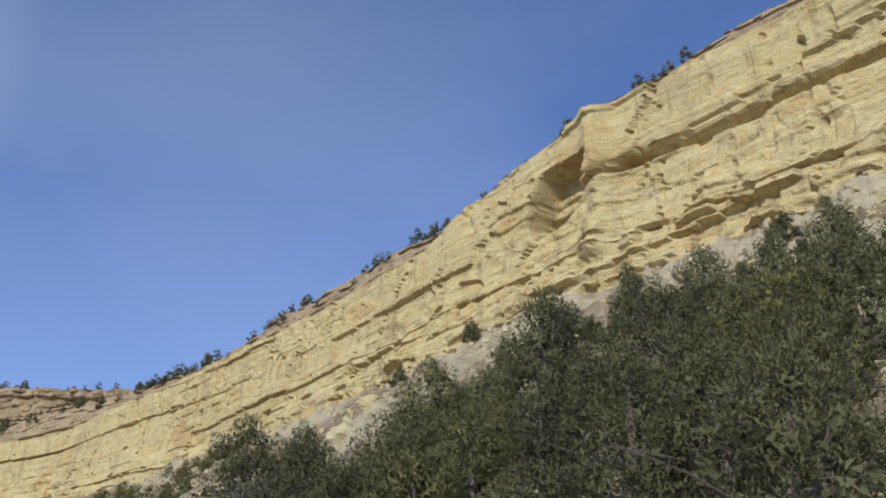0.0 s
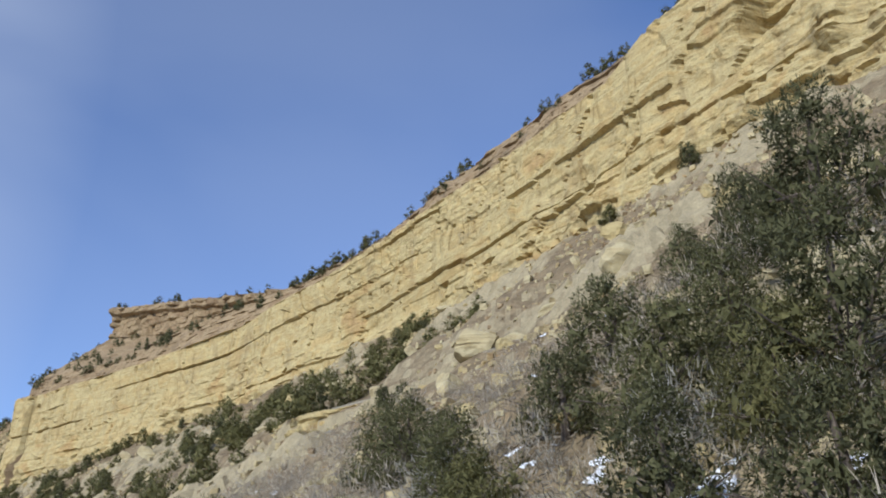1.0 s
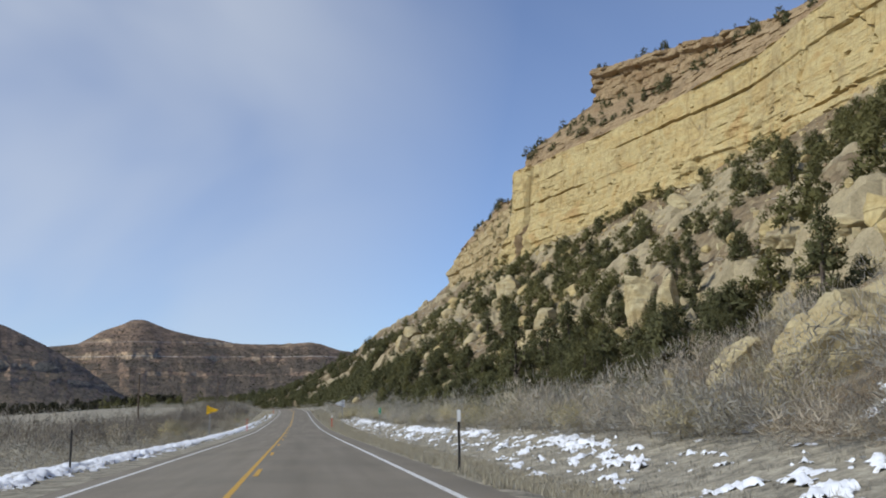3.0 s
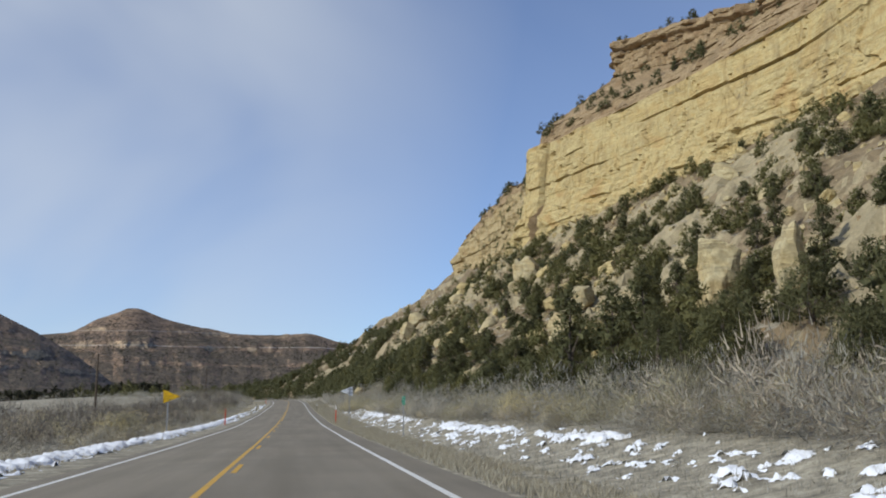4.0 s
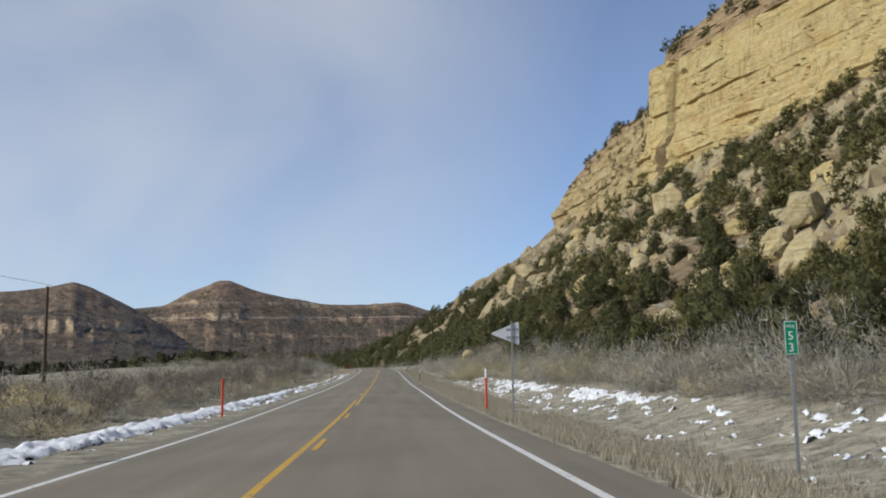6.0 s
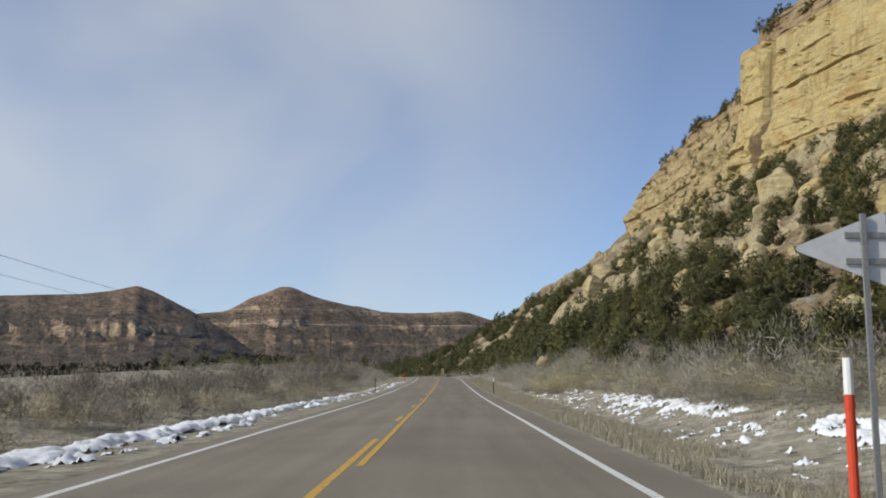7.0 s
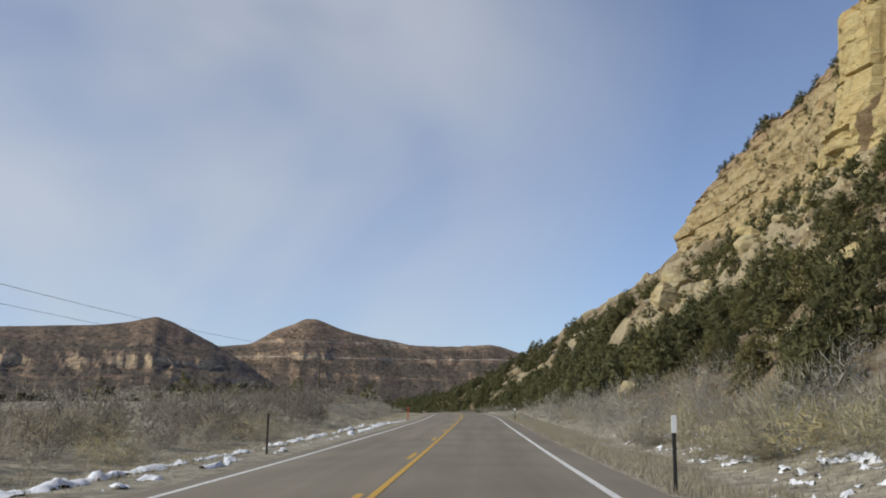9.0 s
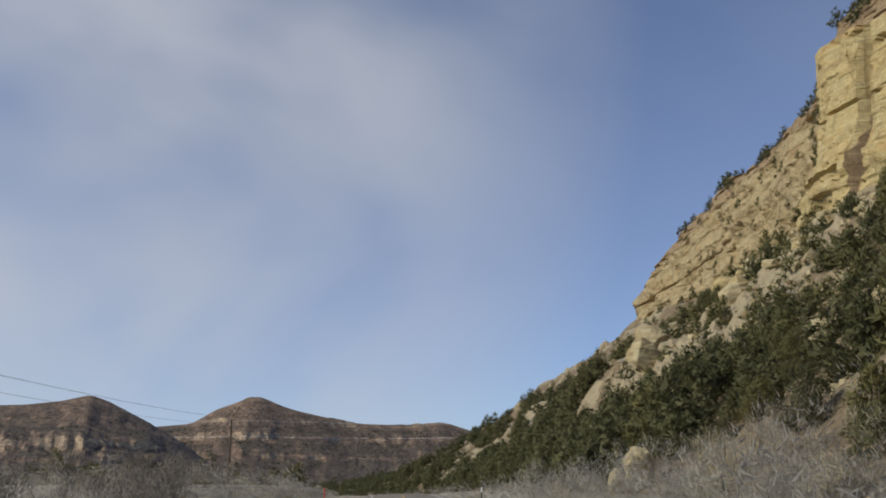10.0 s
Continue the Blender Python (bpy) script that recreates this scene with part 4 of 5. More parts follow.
# the fractured outcrop on the nose of the ridge
for k, (x, y, z, sx, sy, sz, a) in enumerate(((30.5, 440, 23.0, 3.0, 3.4, 2.6, 10), (34.0, 441, 25.0, 3.0, 3.6, 2.9, 35), (37.5, 440, 26.6, 3.2, 3.4, 2.8, -12), (41.0, 441, 28.6, 3.0, 3.6, 2.6, 22),
                                              (36.0, 436, 23.4, 2.6, 2.8, 2.0, 50), (40.5, 437, 25.4, 2.8, 2.8, 2.0, 5))):
    boulder(x, y, sx, sy, sz, 80 + k, "pale fractured sandstone outcrop on the ridge above junipers", 0.5, a, 6, cut=0.55, z=z)

kinds = [boulder_mesh(50 + k, 1, 1, 0.75, 3, 0.36) for k in range(7)]
protos = []
for k, bm in enumerate(kinds):
    ob = tagged(part("boulder", bm, M_BOULDER if k % 3 else M_CLIFF), YEL if k % 2 else PALE, "boulder", "boulders on the slope")
    x, y = 44 + 7 * k, 150 + 23 * k
    ob.scale = (1.1, 1.1, 1.1)
    ob.matrix_basis = pose(x, y, gz(x, y) + 0.2, 0, 0, 30 * k) @ Matrix.Diagonal((1.1, 1.1, 1.1, 1))
    protos.append(ob)
rng = random.Random(21)
made = 0
while made < 290:
    y = rng.uniform(30, 470)
    u = rng.random() ** 0.8
    toe = float(curve(TOE_X, y)) + 3
    wx = float(wall_x(y)) - 2
    x = toe + (wx - toe) * u
    if float(fbm([x / 16], [y / 16], seed=333)[0]) < -0.02:
        continue
    s = 0.6 + 2.3 * rng.random() ** 2.4 + (0.5 if y > 250 else 0)
    src = rng.choice(protos)
    m = pose(x, y, gz(x, y) + 0.15 * s, rng.uniform(-25, 25), rng.uniform(-25, 25), rng.uniform(0, 360))
    c = copy_thing(src, m)
    c.scale = (s * rng.uniform(0.8, 1.3), s * rng.uniform(0.8, 1.3), s * rng.uniform(0.8, 1.5))
    made += 1

# rubble between the boulders: small broken stones, one object
def rubble(name, count, seed, where, size, mat, label):
    r = np.random.RandomState(seed)
    base = np.array([(-1, -1, -1), (1, -1, -1), (1, 1, -1), (-1, 1, -1), (-1, -1, 1), (1, -1, 1), (1, 1, 1), (-1, 1, 1)], float)
    quads = np.array([(0, 3, 2, 1), (4, 5, 6, 7), (0, 1, 5, 4), (1, 2, 6, 5), (2, 3, 7, 6), (3, 0, 4, 7)])
    x, y = where(r, count)
    z = sheet_z(x, y)
    s = size[0] + (size[1] - size[0]) * r.rand(len(x)) ** 3
    V = base[None] * r.uniform(0.55, 1.0, (len(x), 8, 3)) * r.uniform(0.6, 1.2, (len(x), 1, 3))
    a = r.uniform(0, 6.28, len(x))
    t = r.uniform(-0.5, 0.5, len(x))
    ca, sa, ct, st = np.cos(a)[:, None], np.sin(a)[:, None], np.cos(t)[:, None], np.sin(t)[:, None]
    X, Yv, Z = V[..., 0], V[..., 1] * ct - V[..., 2] * st, V[..., 1] * st + V[..., 2] * ct
    V = np.stack([X * ca - Yv * sa, X * sa + Yv * ca, Z], -1) * s[:, None, None] * 0.5
    V = V + np.stack([x, y, z + 0.1 * s], -1)[:, None]
    F = quads[None] + 8 * np.arange(len(x))[:, None, None]
    ob = new(name, mesh_from(name, V.reshape(-1, 3), F.reshape(-1, 4), mat, False))
    return tagged(ob, label, "rubble", kind="stuff")


def talus_spots(r, n):
    y = r.uniform(25, 480, n)
    toe, wx = curve(TOE_X, y) + 2, wall_x(y) - 1
    x = toe + (wx - toe) * r.rand(n) ** 0.75
    keep = fbm(x / 13, y / 13, seed=341) > -0.12
    return x[keep], y[keep]


rubble("slope_rubble", 10000, 7, talus_spots, (0.2, 1.5), M_BOULDER, "broken tan sandstone rubble strewn over the slope")
rubble("slope_rubble", 4000, 9, talus_spots, (0.2, 1.1), M_CAP, "broken brown sandstone rubble strewn over the slope")


def bank_spots(r, n):
    y = r.uniform(8, 95, n)
    x = 14 + 50 * r.rand(n) ** 1.2
    keep = fbm(x / 5, y / 5, seed=342) > -0.1
    return x[keep], y[keep]


rubble("bank_rubble", 7000, 11, bank_spots, (0.12, 0.95), M_BOULDER, "broken tan sandstone rubble on the bank under junipers")

# ---- plants ----
def leaf_material(name, lo, mid, hi, rough=0.85, thin=0.3):
    m, n, l, b = material(name, rough)
    geo = n.new("ShaderNodeNewGeometry")
    info = n.new("ShaderNodeObjectInfo")
    c = ramp(n, l, geo.outputs["Random Per Island"], [(0.0, lo), (0.55, mid), (1.0, hi)])
    v = ramp(n, l, info.outputs["Random"], [(0.0, (0.76, 0.77, 0.78)), (0.5, (1, 1, 1)), (1.0, (1.22, 1.15, 0.95))])
    col = mix(n, l, 1.0, c, v, 'MULTIPLY')
    l.new(col, b.inputs["Base Color"])
    tr = n.new("ShaderNodeBsdfTranslucent")
    l.new(col, tr.inputs["Color"])
    ms = n.new("ShaderNodeMixShader")
    ms.inputs["Fac"].default_value = thin
    l.new(b.outputs["BSDF"], ms.inputs[1])
    l.new(tr.outputs["BSDF"], ms.inputs[2])
    l.new(ms.outputs["Shader"], n["Material Output"].inputs["Surface"])
    return m


M_JUNIPER = leaf_material("juniper_foliage", (0.105, 0.106, 0.048), (0.143, 0.142, 0.066), (0.186, 0.180, 0.086), thin=0.42)
M_BARK = plain("juniper_bark", (0.12, 0.095, 0.075), 0.95, vary=0.35, scale=10)
M_SAGE = leaf_material("grey_sagebrush", (0.375, 0.348, 0.290), (0.495, 0.462, 0.390), (0.605, 0.568, 0.485), thin=0.5)
M_RABBIT = leaf_material("tan_rabbitbrush", (0.38, 0.338, 0.215), (0.51, 0.46, 0.305), (0.62, 0.565, 0.395), thin=0.5)
M_TWIG = leaf_material("bare_grey_twigs", (0.36, 0.318, 0.27), (0.48, 0.43, 0.372), (0.59, 0.54, 0.475), thin=0.5)
M_DARK = leaf_material("dark_grey_brush", (0.17, 0.148, 0.122), (0.26, 0.232, 0.196), (0.38, 0.345, 0.295), thin=0.35)
M_GRASS = leaf_material("dry_grass", (0.22, 0.20, 0.16), (0.36, 0.335, 0.275), (0.50, 0.47, 0.395))
M_FARTREE = leaf_material("far_scrub_foliage", (0.035, 0.036, 0.022), (0.060, 0.058, 0.034), (0.09, 0.082, 0.05))


def tris_mesh(name, T, mat, N=None):
    """Loose triangles as one mesh; N leans their shading towards the outside of the plant."""
    T = np.asarray(T, np.float32)
    if N is not None:
        g = np.cross(T[:, 1] - T[:, 0], T[:, 2] - T[:, 0])
        flip = (g * N).sum(1) < 0
        T[flip] = T[flip][:, [0, 2, 1]]
    me = mesh_from(name, T.reshape(-1, 3), np.arange(T.shape[0] * 3).reshape(-1, 3), mat, N is not None)
    if N is not None:
        me.normals_split_custom_set_from_vertices(np.repeat(N, 3, 0).astype(np.float32))
    return me


def unit(v):
    return v / (np.linalg.norm(v, axis=-1)[..., None] + 1e-9)


def sprays(r, centres, radius, per, size):
    """Small leaf blades scattered round clump centres."""
    n = len(centres) * per
    c = np.repeat(centres, per, 0)
    d = unit(r.normal(size=(n, 3)))
    p = c + d * (np.repeat(radius, per) * r.uniform(0.35, 1.0, n) ** 0.6)[:, None]
    a = unit(d + 0.8 * r.normal(size=(n, 3)) + np.array([0, 0, 0.35]))
    b = unit(np.cross(a, r.normal(size=(n, 3))))
    s = (size * r.uniform(0.6, 1.4, n))[:, None]
    return np.stack([p - b * s * 0.30, p + b * s * 0.30, p + a * s * 1.5], 1)


def filling(r, lobes, count, size=0.20, slim=0.25):
    """Dense inner foliage: larger overlapping sprays deep in each lobe, and the way each one faces."""
    L = np.repeat(np.array(lobes, float), count, 0)
    d = unit(r.normal(size=(len(L), 3)))
    c = L[:, :3] + d * (L[:, 3] * r.uniform(0.15, 0.80, len(L)))[:, None]
    a = unit(0.5 * d + r.normal(size=d.shape))
    b = unit(np.cross(a, r.normal(size=d.shape)))
    q = (L[:, 3] * size * r.uniform(0.6, 1.3, len(L)))[:, None]
    return np.stack([c - a * q - b * q * slim * 2, c - a * q * 0.6 + b * q * slim * 2, c + a * q], 1), unit(d + 0.2 * r.normal(size=d.shape))


def needles(r, lobes, per, length, width, lift=0.45, spread=0.5, deep=0.75, low=0.0):
    """Sprays that stand out of the lobes; those that would lie hidden inside a neighbour are left out."""
    L = np.repeat(np.array(lobes, float), int(per * 1.7), 0)
    d = unit(r.normal(size=(len(L), 3)))
    p = L[:, :3] + d * (L[:, 3] * r.uniform(deep, 1.06, len(L)))[:, None]
    B = np.array(lobes, float)
    free = p[:, 2] > low
    for c in B:
        free &= ((p - c[:3]) ** 2).sum(1) > (0.72 * c[3]) ** 2
    keep = np.flatnonzero(free)
    keep = r.permutation(keep)[:per * len(B)]
    p, d = p[keep], d[keep]
    a = unit(d * 0.8 + spread * r.normal(size=p.shape) + np.array([0, 0, lift]))
    b = unit(np.cross(a, r.normal(size=p.shape)))
    s = r.uniform(0.55, 1.35, len(p))[:, None]
    T = np.stack([p - b * s * width, p + b * s * width, p + a * s * length], 1)
    return T, unit(d + 0.22 * r.normal(size=d.shape))


def crown_lobes(r, h, w, count=16, subs=4):
    """The rounded, uneven masses of a crown, and smaller ones that sit on them."""
    main = []
    for k in range(count):
        a = k * 2.4 + r.uniform(-0.5, 0.5)
        hz = 0.12 + 0.70 * (k + r.rand()) / count
        q = w * 0.37 * (1.08 - 0.95 * hz ** 1.4) * r.uniform(0.55, 1.05)
        main.append((q * math.cos(a), q * math.sin(a), h * hz, w * r.uniform(0.13, 0.215) * (1.1 - 0.35 * hz)))
    main.append((0, 0, h * 0.86, w * 0.12))
    main.append((0, 0, h * 0.45, w * 0.24))
    for k in range(5):
        a = k * 1.26 + r.uniform(0, 0.8)
        main.append((0.30 * w * math.cos(a), 0.30 * w * math.sin(a), h * 0.12, w * r.uniform(0.14, 0.20)))
    small = []
    for x, y, z, q in main:
        for _ in range(subs):
            d = unit(r.normal(size=3) + np.array([1.3 * x / w, 1.3 * y / w, 0.35]))
            small.append((x + d[0] * q * 0.85, y + d[1] * q * 0.85, max(z + d[2] * q * 0.85, 0.06 * h), q * r.uniform(0.30, 0.52)))
    return main, small


def lean_out(T, N, w, h):
    """Shade a plant as one rounded whole as well as lobe by lobe."""
    c = T.mean(1) - np.array([0, 0, 0.35 * h])
    return unit(0.72 * N + 0.45 * unit(c / np.array([0.5 * w, 0.5 * w, 0.6 * h])))


def foliage(r, h, w, count, subs, fill, per, length, width):
    main, small = crown_lobes(r, h, w, count, subs)
    parts = [filling(r, main, fill, 0.17 if subs > 3 else 0.38), needles(r, main, per, length, width, deep=0.45)]
    if small:
        parts.append(needles(r, small, per, length, width, deep=0.25))
    T, N = np.concatenate([p[0] for p in parts]), np.concatenate([p[1] for p in parts])
    return T, lean_out(T, N, w, h), main


def juniper(seed, h, w, count, subs, fill, per, length, width, label, bare=0):
    r = np.random.RandomState(seed)
    T, N, lobes = foliage(r, h, w, count, subs, fill, per, length, width)
    e = new("juniper_tree")
    e.empty_display_size = 0.3
    tagged(e, label, "tree", "junipers on the slope")
    bm = bmesh.new()
    rod(bm, (0, 0, -0.5), (0.05 * w, 0.02, h * 0.30), 0.05 * w, 0.035 * w, 7)
    rod(bm, (0.05 * w, 0.02, h * 0.28), (0.0, 0.0, h * 0.75), 0.035 * w, 0.012 * w, 6)
    for lx, ly, lz, lr in lobes[1:11:2]:
        rod(bm, (0.03 * w, 0, h * r.uniform(0.08, 0.35)), (lx, ly, lz), 0.022 * w, 0.006 * w, 5)
    for _ in range(bare):
        a = r.uniform(0, 6.28)
        z0 = h * r.uniform(0.05, 0.35)
        rod(bm, (0.03 * w, 0, z0), (0.52 * w * math.cos(a), 0.52 * w * math.sin(a), z0 + h * r.uniform(0.05, 0.3)), 0.010 * w, 0.003 * w, 4)
    part("trunk", bm, M_BARK, e, "twisted grey-brown trunk")
    crown = new("crown", tris_mesh("crown", T, M_JUNIPER, N))
    crown.parent = e
    return e


GREEN = "dark green bushy juniper tree on rocky slope"
OLIVE = "olive green spreading juniper with bare lower twigs"
TALL = "tall narrow dark pinyon tree on slope"
NEAR = [juniper(301, 4.6, 4.7, 15, 4, 60, 125, 0.125, 0.021, GREEN, 6), juniper(302, 5.0, 4.4, 16, 4, 56, 120, 0.125, 0.021, OLIVE, 10),
        juniper(303, 3.8, 4.6, 13, 4, 64, 130, 0.125, 0.021, GREEN, 5)]
FAR = [juniper(311, 3.9, 4.0, 12, 2, 28, 44, 0.19, 0.046, GREEN), juniper(312, 4.3, 3.8, 12, 2, 28, 44, 0.19, 0.046, OLIVE), juniper(313, 3.3, 4.0, 10, 2, 29, 48, 0.19, 0.046, GREEN),
       juniper(314, 5.6, 3.2, 14, 2, 27, 43, 0.19, 0.046, TALL), juniper(315, 3.6, 3.7, 11, 2, 28, 46, 0.19, 0.046, OLIVE)]
SHRUBBY = [juniper(321, 2.0, 2.2, 6, 1, 12, 20, 0.22, 0.05, "small dark green juniper shrub on rock ledge"),
           juniper(322, 2.4, 1.9, 6, 1, 12, 20, 0.22, 0.05, "small dark green juniper shrub on rock ledge")]
used = set()


def plant(proto, x, y, z, s, turn):
    """The first planting moves the prototype itself, later ones copy it."""
    m = pose(x, y, z, 0, 0, turn)
    if proto.name in used:
        c = copy_thing(proto, m)
    else:
        used.add(proto.name)
        c = proto
        c.matrix_basis = m
    c.scale = (s, s, s * 1.0)
    return c


rng = random.Random(77)
# the large trees close to the road: (x, y, size)
BIG = [(44.4, 35.6, 1.75), (38.1, 39.0, 1.5), (27.5, 42.3, 1.25), (31.4, 55.5, 1.2), (30.3, 30.5, 1.35), (26.2, 24.5, 1.3), (20.5, 21.5, 1.15),
                (17.2, 65.5, 1.02), (16.4, 63.4, 0.95), (24.6, 63.4, 0.88), (23.2, 59.5, 0.85), (21.0, 54.3, 0.6), (19.4, 83.6, 1.0), (20.4, 77.0, 1.15), (18.2, 74.0, 0.85),
                (18.4, 97.2, 0.95), (34, 48, 1.35), (39, 53, 1.3), (33.5, 24, 1.5), (24.0, 33.0, 0.95), (28.5, 66, 0.5), (46, 62, 1.0), (15.5, 40, 0.8), (16, 46, 0.85), (15.2, 51, 0.7), (16.8, 54, 0.7), (17.5, 49, 0.85), (14.8, 36, 0.8), (17, 34, 0.9)]
for x, y, s in BIG + [(21.9, 30.2, 0.90), (23.5, 28.5, 1.18), (19.8, 24.3, 1.06), (21.1, 23.5, 0.94), (26.2, 35.3, 1.22), (21.7, 22.7, 1.10), (31.9, 35.3, 0.98), (25.5, 28.0, 1.26), (33.0, 28.6, 1.14), (20.4, 43.6, 1.02), (19.1, 39.5, 0.90), (23.4, 50.7, 0.85), (20.3, 38.5, 1.06), (25.1, 44.9, 0.94), (31, 13.2, 1.35), (26, 17, 1.2), (41, 24.3, 1.4), (37, 13.5, 1.3), (47, 21, 1.5), (61, 22, 1.5), (54, 29, 1.45), (24.5, 10, 1.1), (58, 37, 1.4), (20.5, 9, 1.1), (25, 13.5, 1.25), (30, 17, 1.3), (18.5, 14.5, 0.95), (36, 18, 1.4), (28, 22.5, 1.15), (40, 27, 1.45), (46, 25, 1.5), (35.5, 32, 1.3), (42, 45, 1.2), (50, 38, 1.4), (22.5, 27.5, 1.0), (55, 48, 1.2)]:
    plant(NEAR[rng.randrange(3)], x, y, gz(x, y) - 0.1, s, rng.uniform(0, 360))
# trees of the middle distance that stand out: (x, y, size)
for x, y, s in [(23.7, 108.5, 1.1), (36.2, 153.3, 1.55), (29.1, 165.1, 1.5), (26.2, 142.9, 1.4), (87.8, 223.8, 1.6), (90.4, 256.2, 1.5), (37.1, 140.3, 1.4), (28.9, 199.3, 1.9),
                (32.0, 195.5, 1.7), (33.4, 191.0, 1.8), (22.3, 166.6, 1.1), (99.8, 376.6, 1.5), (86.7, 379.4, 1.2), (26.3, 259.6, 1.4), (24.2, 266.0, 1.3), (25.9, 289.2, 1.5),
                (28.6, 344.5, 1.5), (30.6, 231.0, 1.7), (41, 160, 1.5), (92, 240, 1.5), (84, 236, 1.3), (45.0, 505.0, 1.7), (78, 215, 1.4)]:
    plant(FAR[rng.randrange(5)], x, y, gz(x, y) - 0.15, s, rng.uniform(0, 360))


def wood(count, y0, y1, chance, sizes, protos, seed):
    r = random.Random(seed)
    k, tries = 0, 0
    while k < count and tries < count * 60:
        tries += 1
        y = r.uniform(y0, y1)
        toe = max(float(curve(TOE_X, y)), float(road_x(y)) + 8)
        wx = float(wall_x(y)) - 4
        u = r.random()
        x = toe + 2 + (wx - toe - 2) * u
        if r.random() > chance(x - toe, u, y) or float(fbm([x / 9], [y / 9], seed=seed)[0]) < -0.10:
            continue
        plant(r.choice(protos), x, y, gz(x, y) - 0.15, r.uniform(*sizes), r.uniform(0, 360))
        k += 1


wood(26, 12, 52, lambda d, u, y: 1.0 if 10 < d < 55 else 0.15, (0.8, 1.35), FAR, 41)
wood(18, 135, 212, lambda d, u, y: 1.0 if d < 22 else 0.05, (0.75, 1.2), NEAR, 42)
wood(11, 225, 335, lambda d, u, y: 1.0 if d < 14 else 0.02, (0.6, 1.0), NEAR, 49)
wood(22, 212, 400, lambda d, u, y: 1.0 if d < 20 else 0.04, (0.8, 1.4), FAR, 43)
wood(30, 170, 300, lambda d, u, y: 1.0 if 8 < d < 40 else 0.0, (0.75, 1.3), FAR, 142)
wood(60, 190, 330, lambda d, u, y: 1.0 if 14 < d < 62 else 0.0, (0.8, 1.45), FAR, 143)
wood(40, 100, 440, lambda d, u, y: 0.9 if u > 0.25 else 0.1, (0.8, 1.35), FAR, 44)

# trees on the ledges and the rim of the cliff
r2 = random.Random(88)
start_cap = x1.shape[1]


def rim_spot(k):
    i = int(np.argmin(np.abs(wy - r2.uniform(60, 660))))
    if k % 3 == 0:
        j = start_cap + r2.randint(16, 39)
    elif k % 3 == 1:
        j = start_cap + 40 + r2.randint(0, 33)
    else:
        j = start_cap + 40 + 34 + 34 + r2.randint(0, 3)
    return CVX[i, j], CVY[i, j], CVZ[i, j] - 0.2


for k in range(36):
    plant(SHRUBBY[k % 2] if r2.random() < 0.5 else FAR[r2.randrange(5)], *rim_spot(k), r2.uniform(0.7, 1.2), r2.uniform(0, 360))


def turned(N, a):
    return np.stack([N[:, 0] * math.cos(a) - N[:, 1] * math.sin(a), N[:, 0] * math.sin(a) + N[:, 1] * math.cos(a), N[:, 2]], -1)


def woodland(name, label, spots, sizes, seed, leaves=16, size=0.26, count=7):
    """Trees too far off to tell apart, as one object."""
    r = np.random.RandomState(seed)
    kinds = []
    for k in range(6):
        h, w = r.uniform(2.8, 4.4), r.uniform(3.7, 4.9)
        T, N, lobes = foliage(r, h, w, count, 0, 20, leaves, size, size * 0.24)
        kinds.append((T, N))
    out, dirs = [], []
    for x, y, z in spots:
        a, s = r.uniform(0, 6.283), r.uniform(*sizes)
        T, N = kinds[r.randint(6)]
        T = T * s
        dirs.append(turned(N, a))
        q = T.copy()
        q[..., 0] = T[..., 0] * math.cos(a) - T[..., 1] * math.sin(a) + x
        q[..., 1] = T[..., 0] * math.sin(a) + T[..., 1] * math.cos(a) + y
        q[..., 2] = T[..., 2] + z
        out.append(q)
    ob = new(name, tris_mesh(name, np.concatenate(out), M_JUNIPER, np.concatenate(dirs)))
    return tagged(ob, label, "trees", kind="stuff")


def grounded(spots, sink):
    x, y = np.array(spots).T
    return list(zip(x, y, sheet_z(x, y) - sink))


r = random.Random(91)
spots = []
while len(spots) < 520:
    y = r.uniform(340, 800)
    toe = max(float(curve(TOE_X, y)), float(road_x(y)) + 7)
    d = 66 * r.random() ** 1.35
    if float(fbm([(toe + d) / 11], [y / 11], seed=45)[0]) < -0.15 - (0.3 if d < 25 else 0):
        continue
    if 405 < y < 446 and 24 < toe + 1 + d < 47:      # the outcrop stays bare
        continue
    spots.append((toe + 1 + d, y))
spots = grounded(spots, 0.2)
woodland("juniper_woodland", "dense dark juniper woodland round the bend of the valley", spots, (0.95, 1.6), 92)
spots = []
while len(spots) < 210:
    y = r.uniform(335, 560)
    spots.append((max(float(curve(TOE_X, y)), float(road_x(y)) + 8) + 1 + 20 * r.random(), y))
woodland("juniper_woodland", "dark wall of junipers along the foot of the far ridge", grounded(spots, 0.2), (0.8, 1.5), 192)
spots = []
while len(spots) < 190:
    y = r.uniform(128, 420)
    d = 2 + 24 * r.random() ** 1.2
    x = float(curve(TOE_X, y)) + d
    if float(fbm([x / 6], [y / 6], seed=48)[0]) < 0.1:
        continue
    spots.append((x, y))
spots = grounded(spots, 0.3)
BELT = "dense dark junipers filling gaps along the foot of slope"
woodland("juniper_belt", BELT, [p for p in spots[::2] if p[1] < 215], (0.6, 1.2), 101, 80, 0.17, 12)
woodland("juniper_belt", BELT, [p for p in spots if 215 <= p[1] < 300], (0.7, 1.4), 97, 70, 0.18, 11)
woodland("juniper_belt", BELT, [p for p in spots if p[1] >= 300], (0.6, 1.35), 98, 30, 0.24, 8)
spots = []
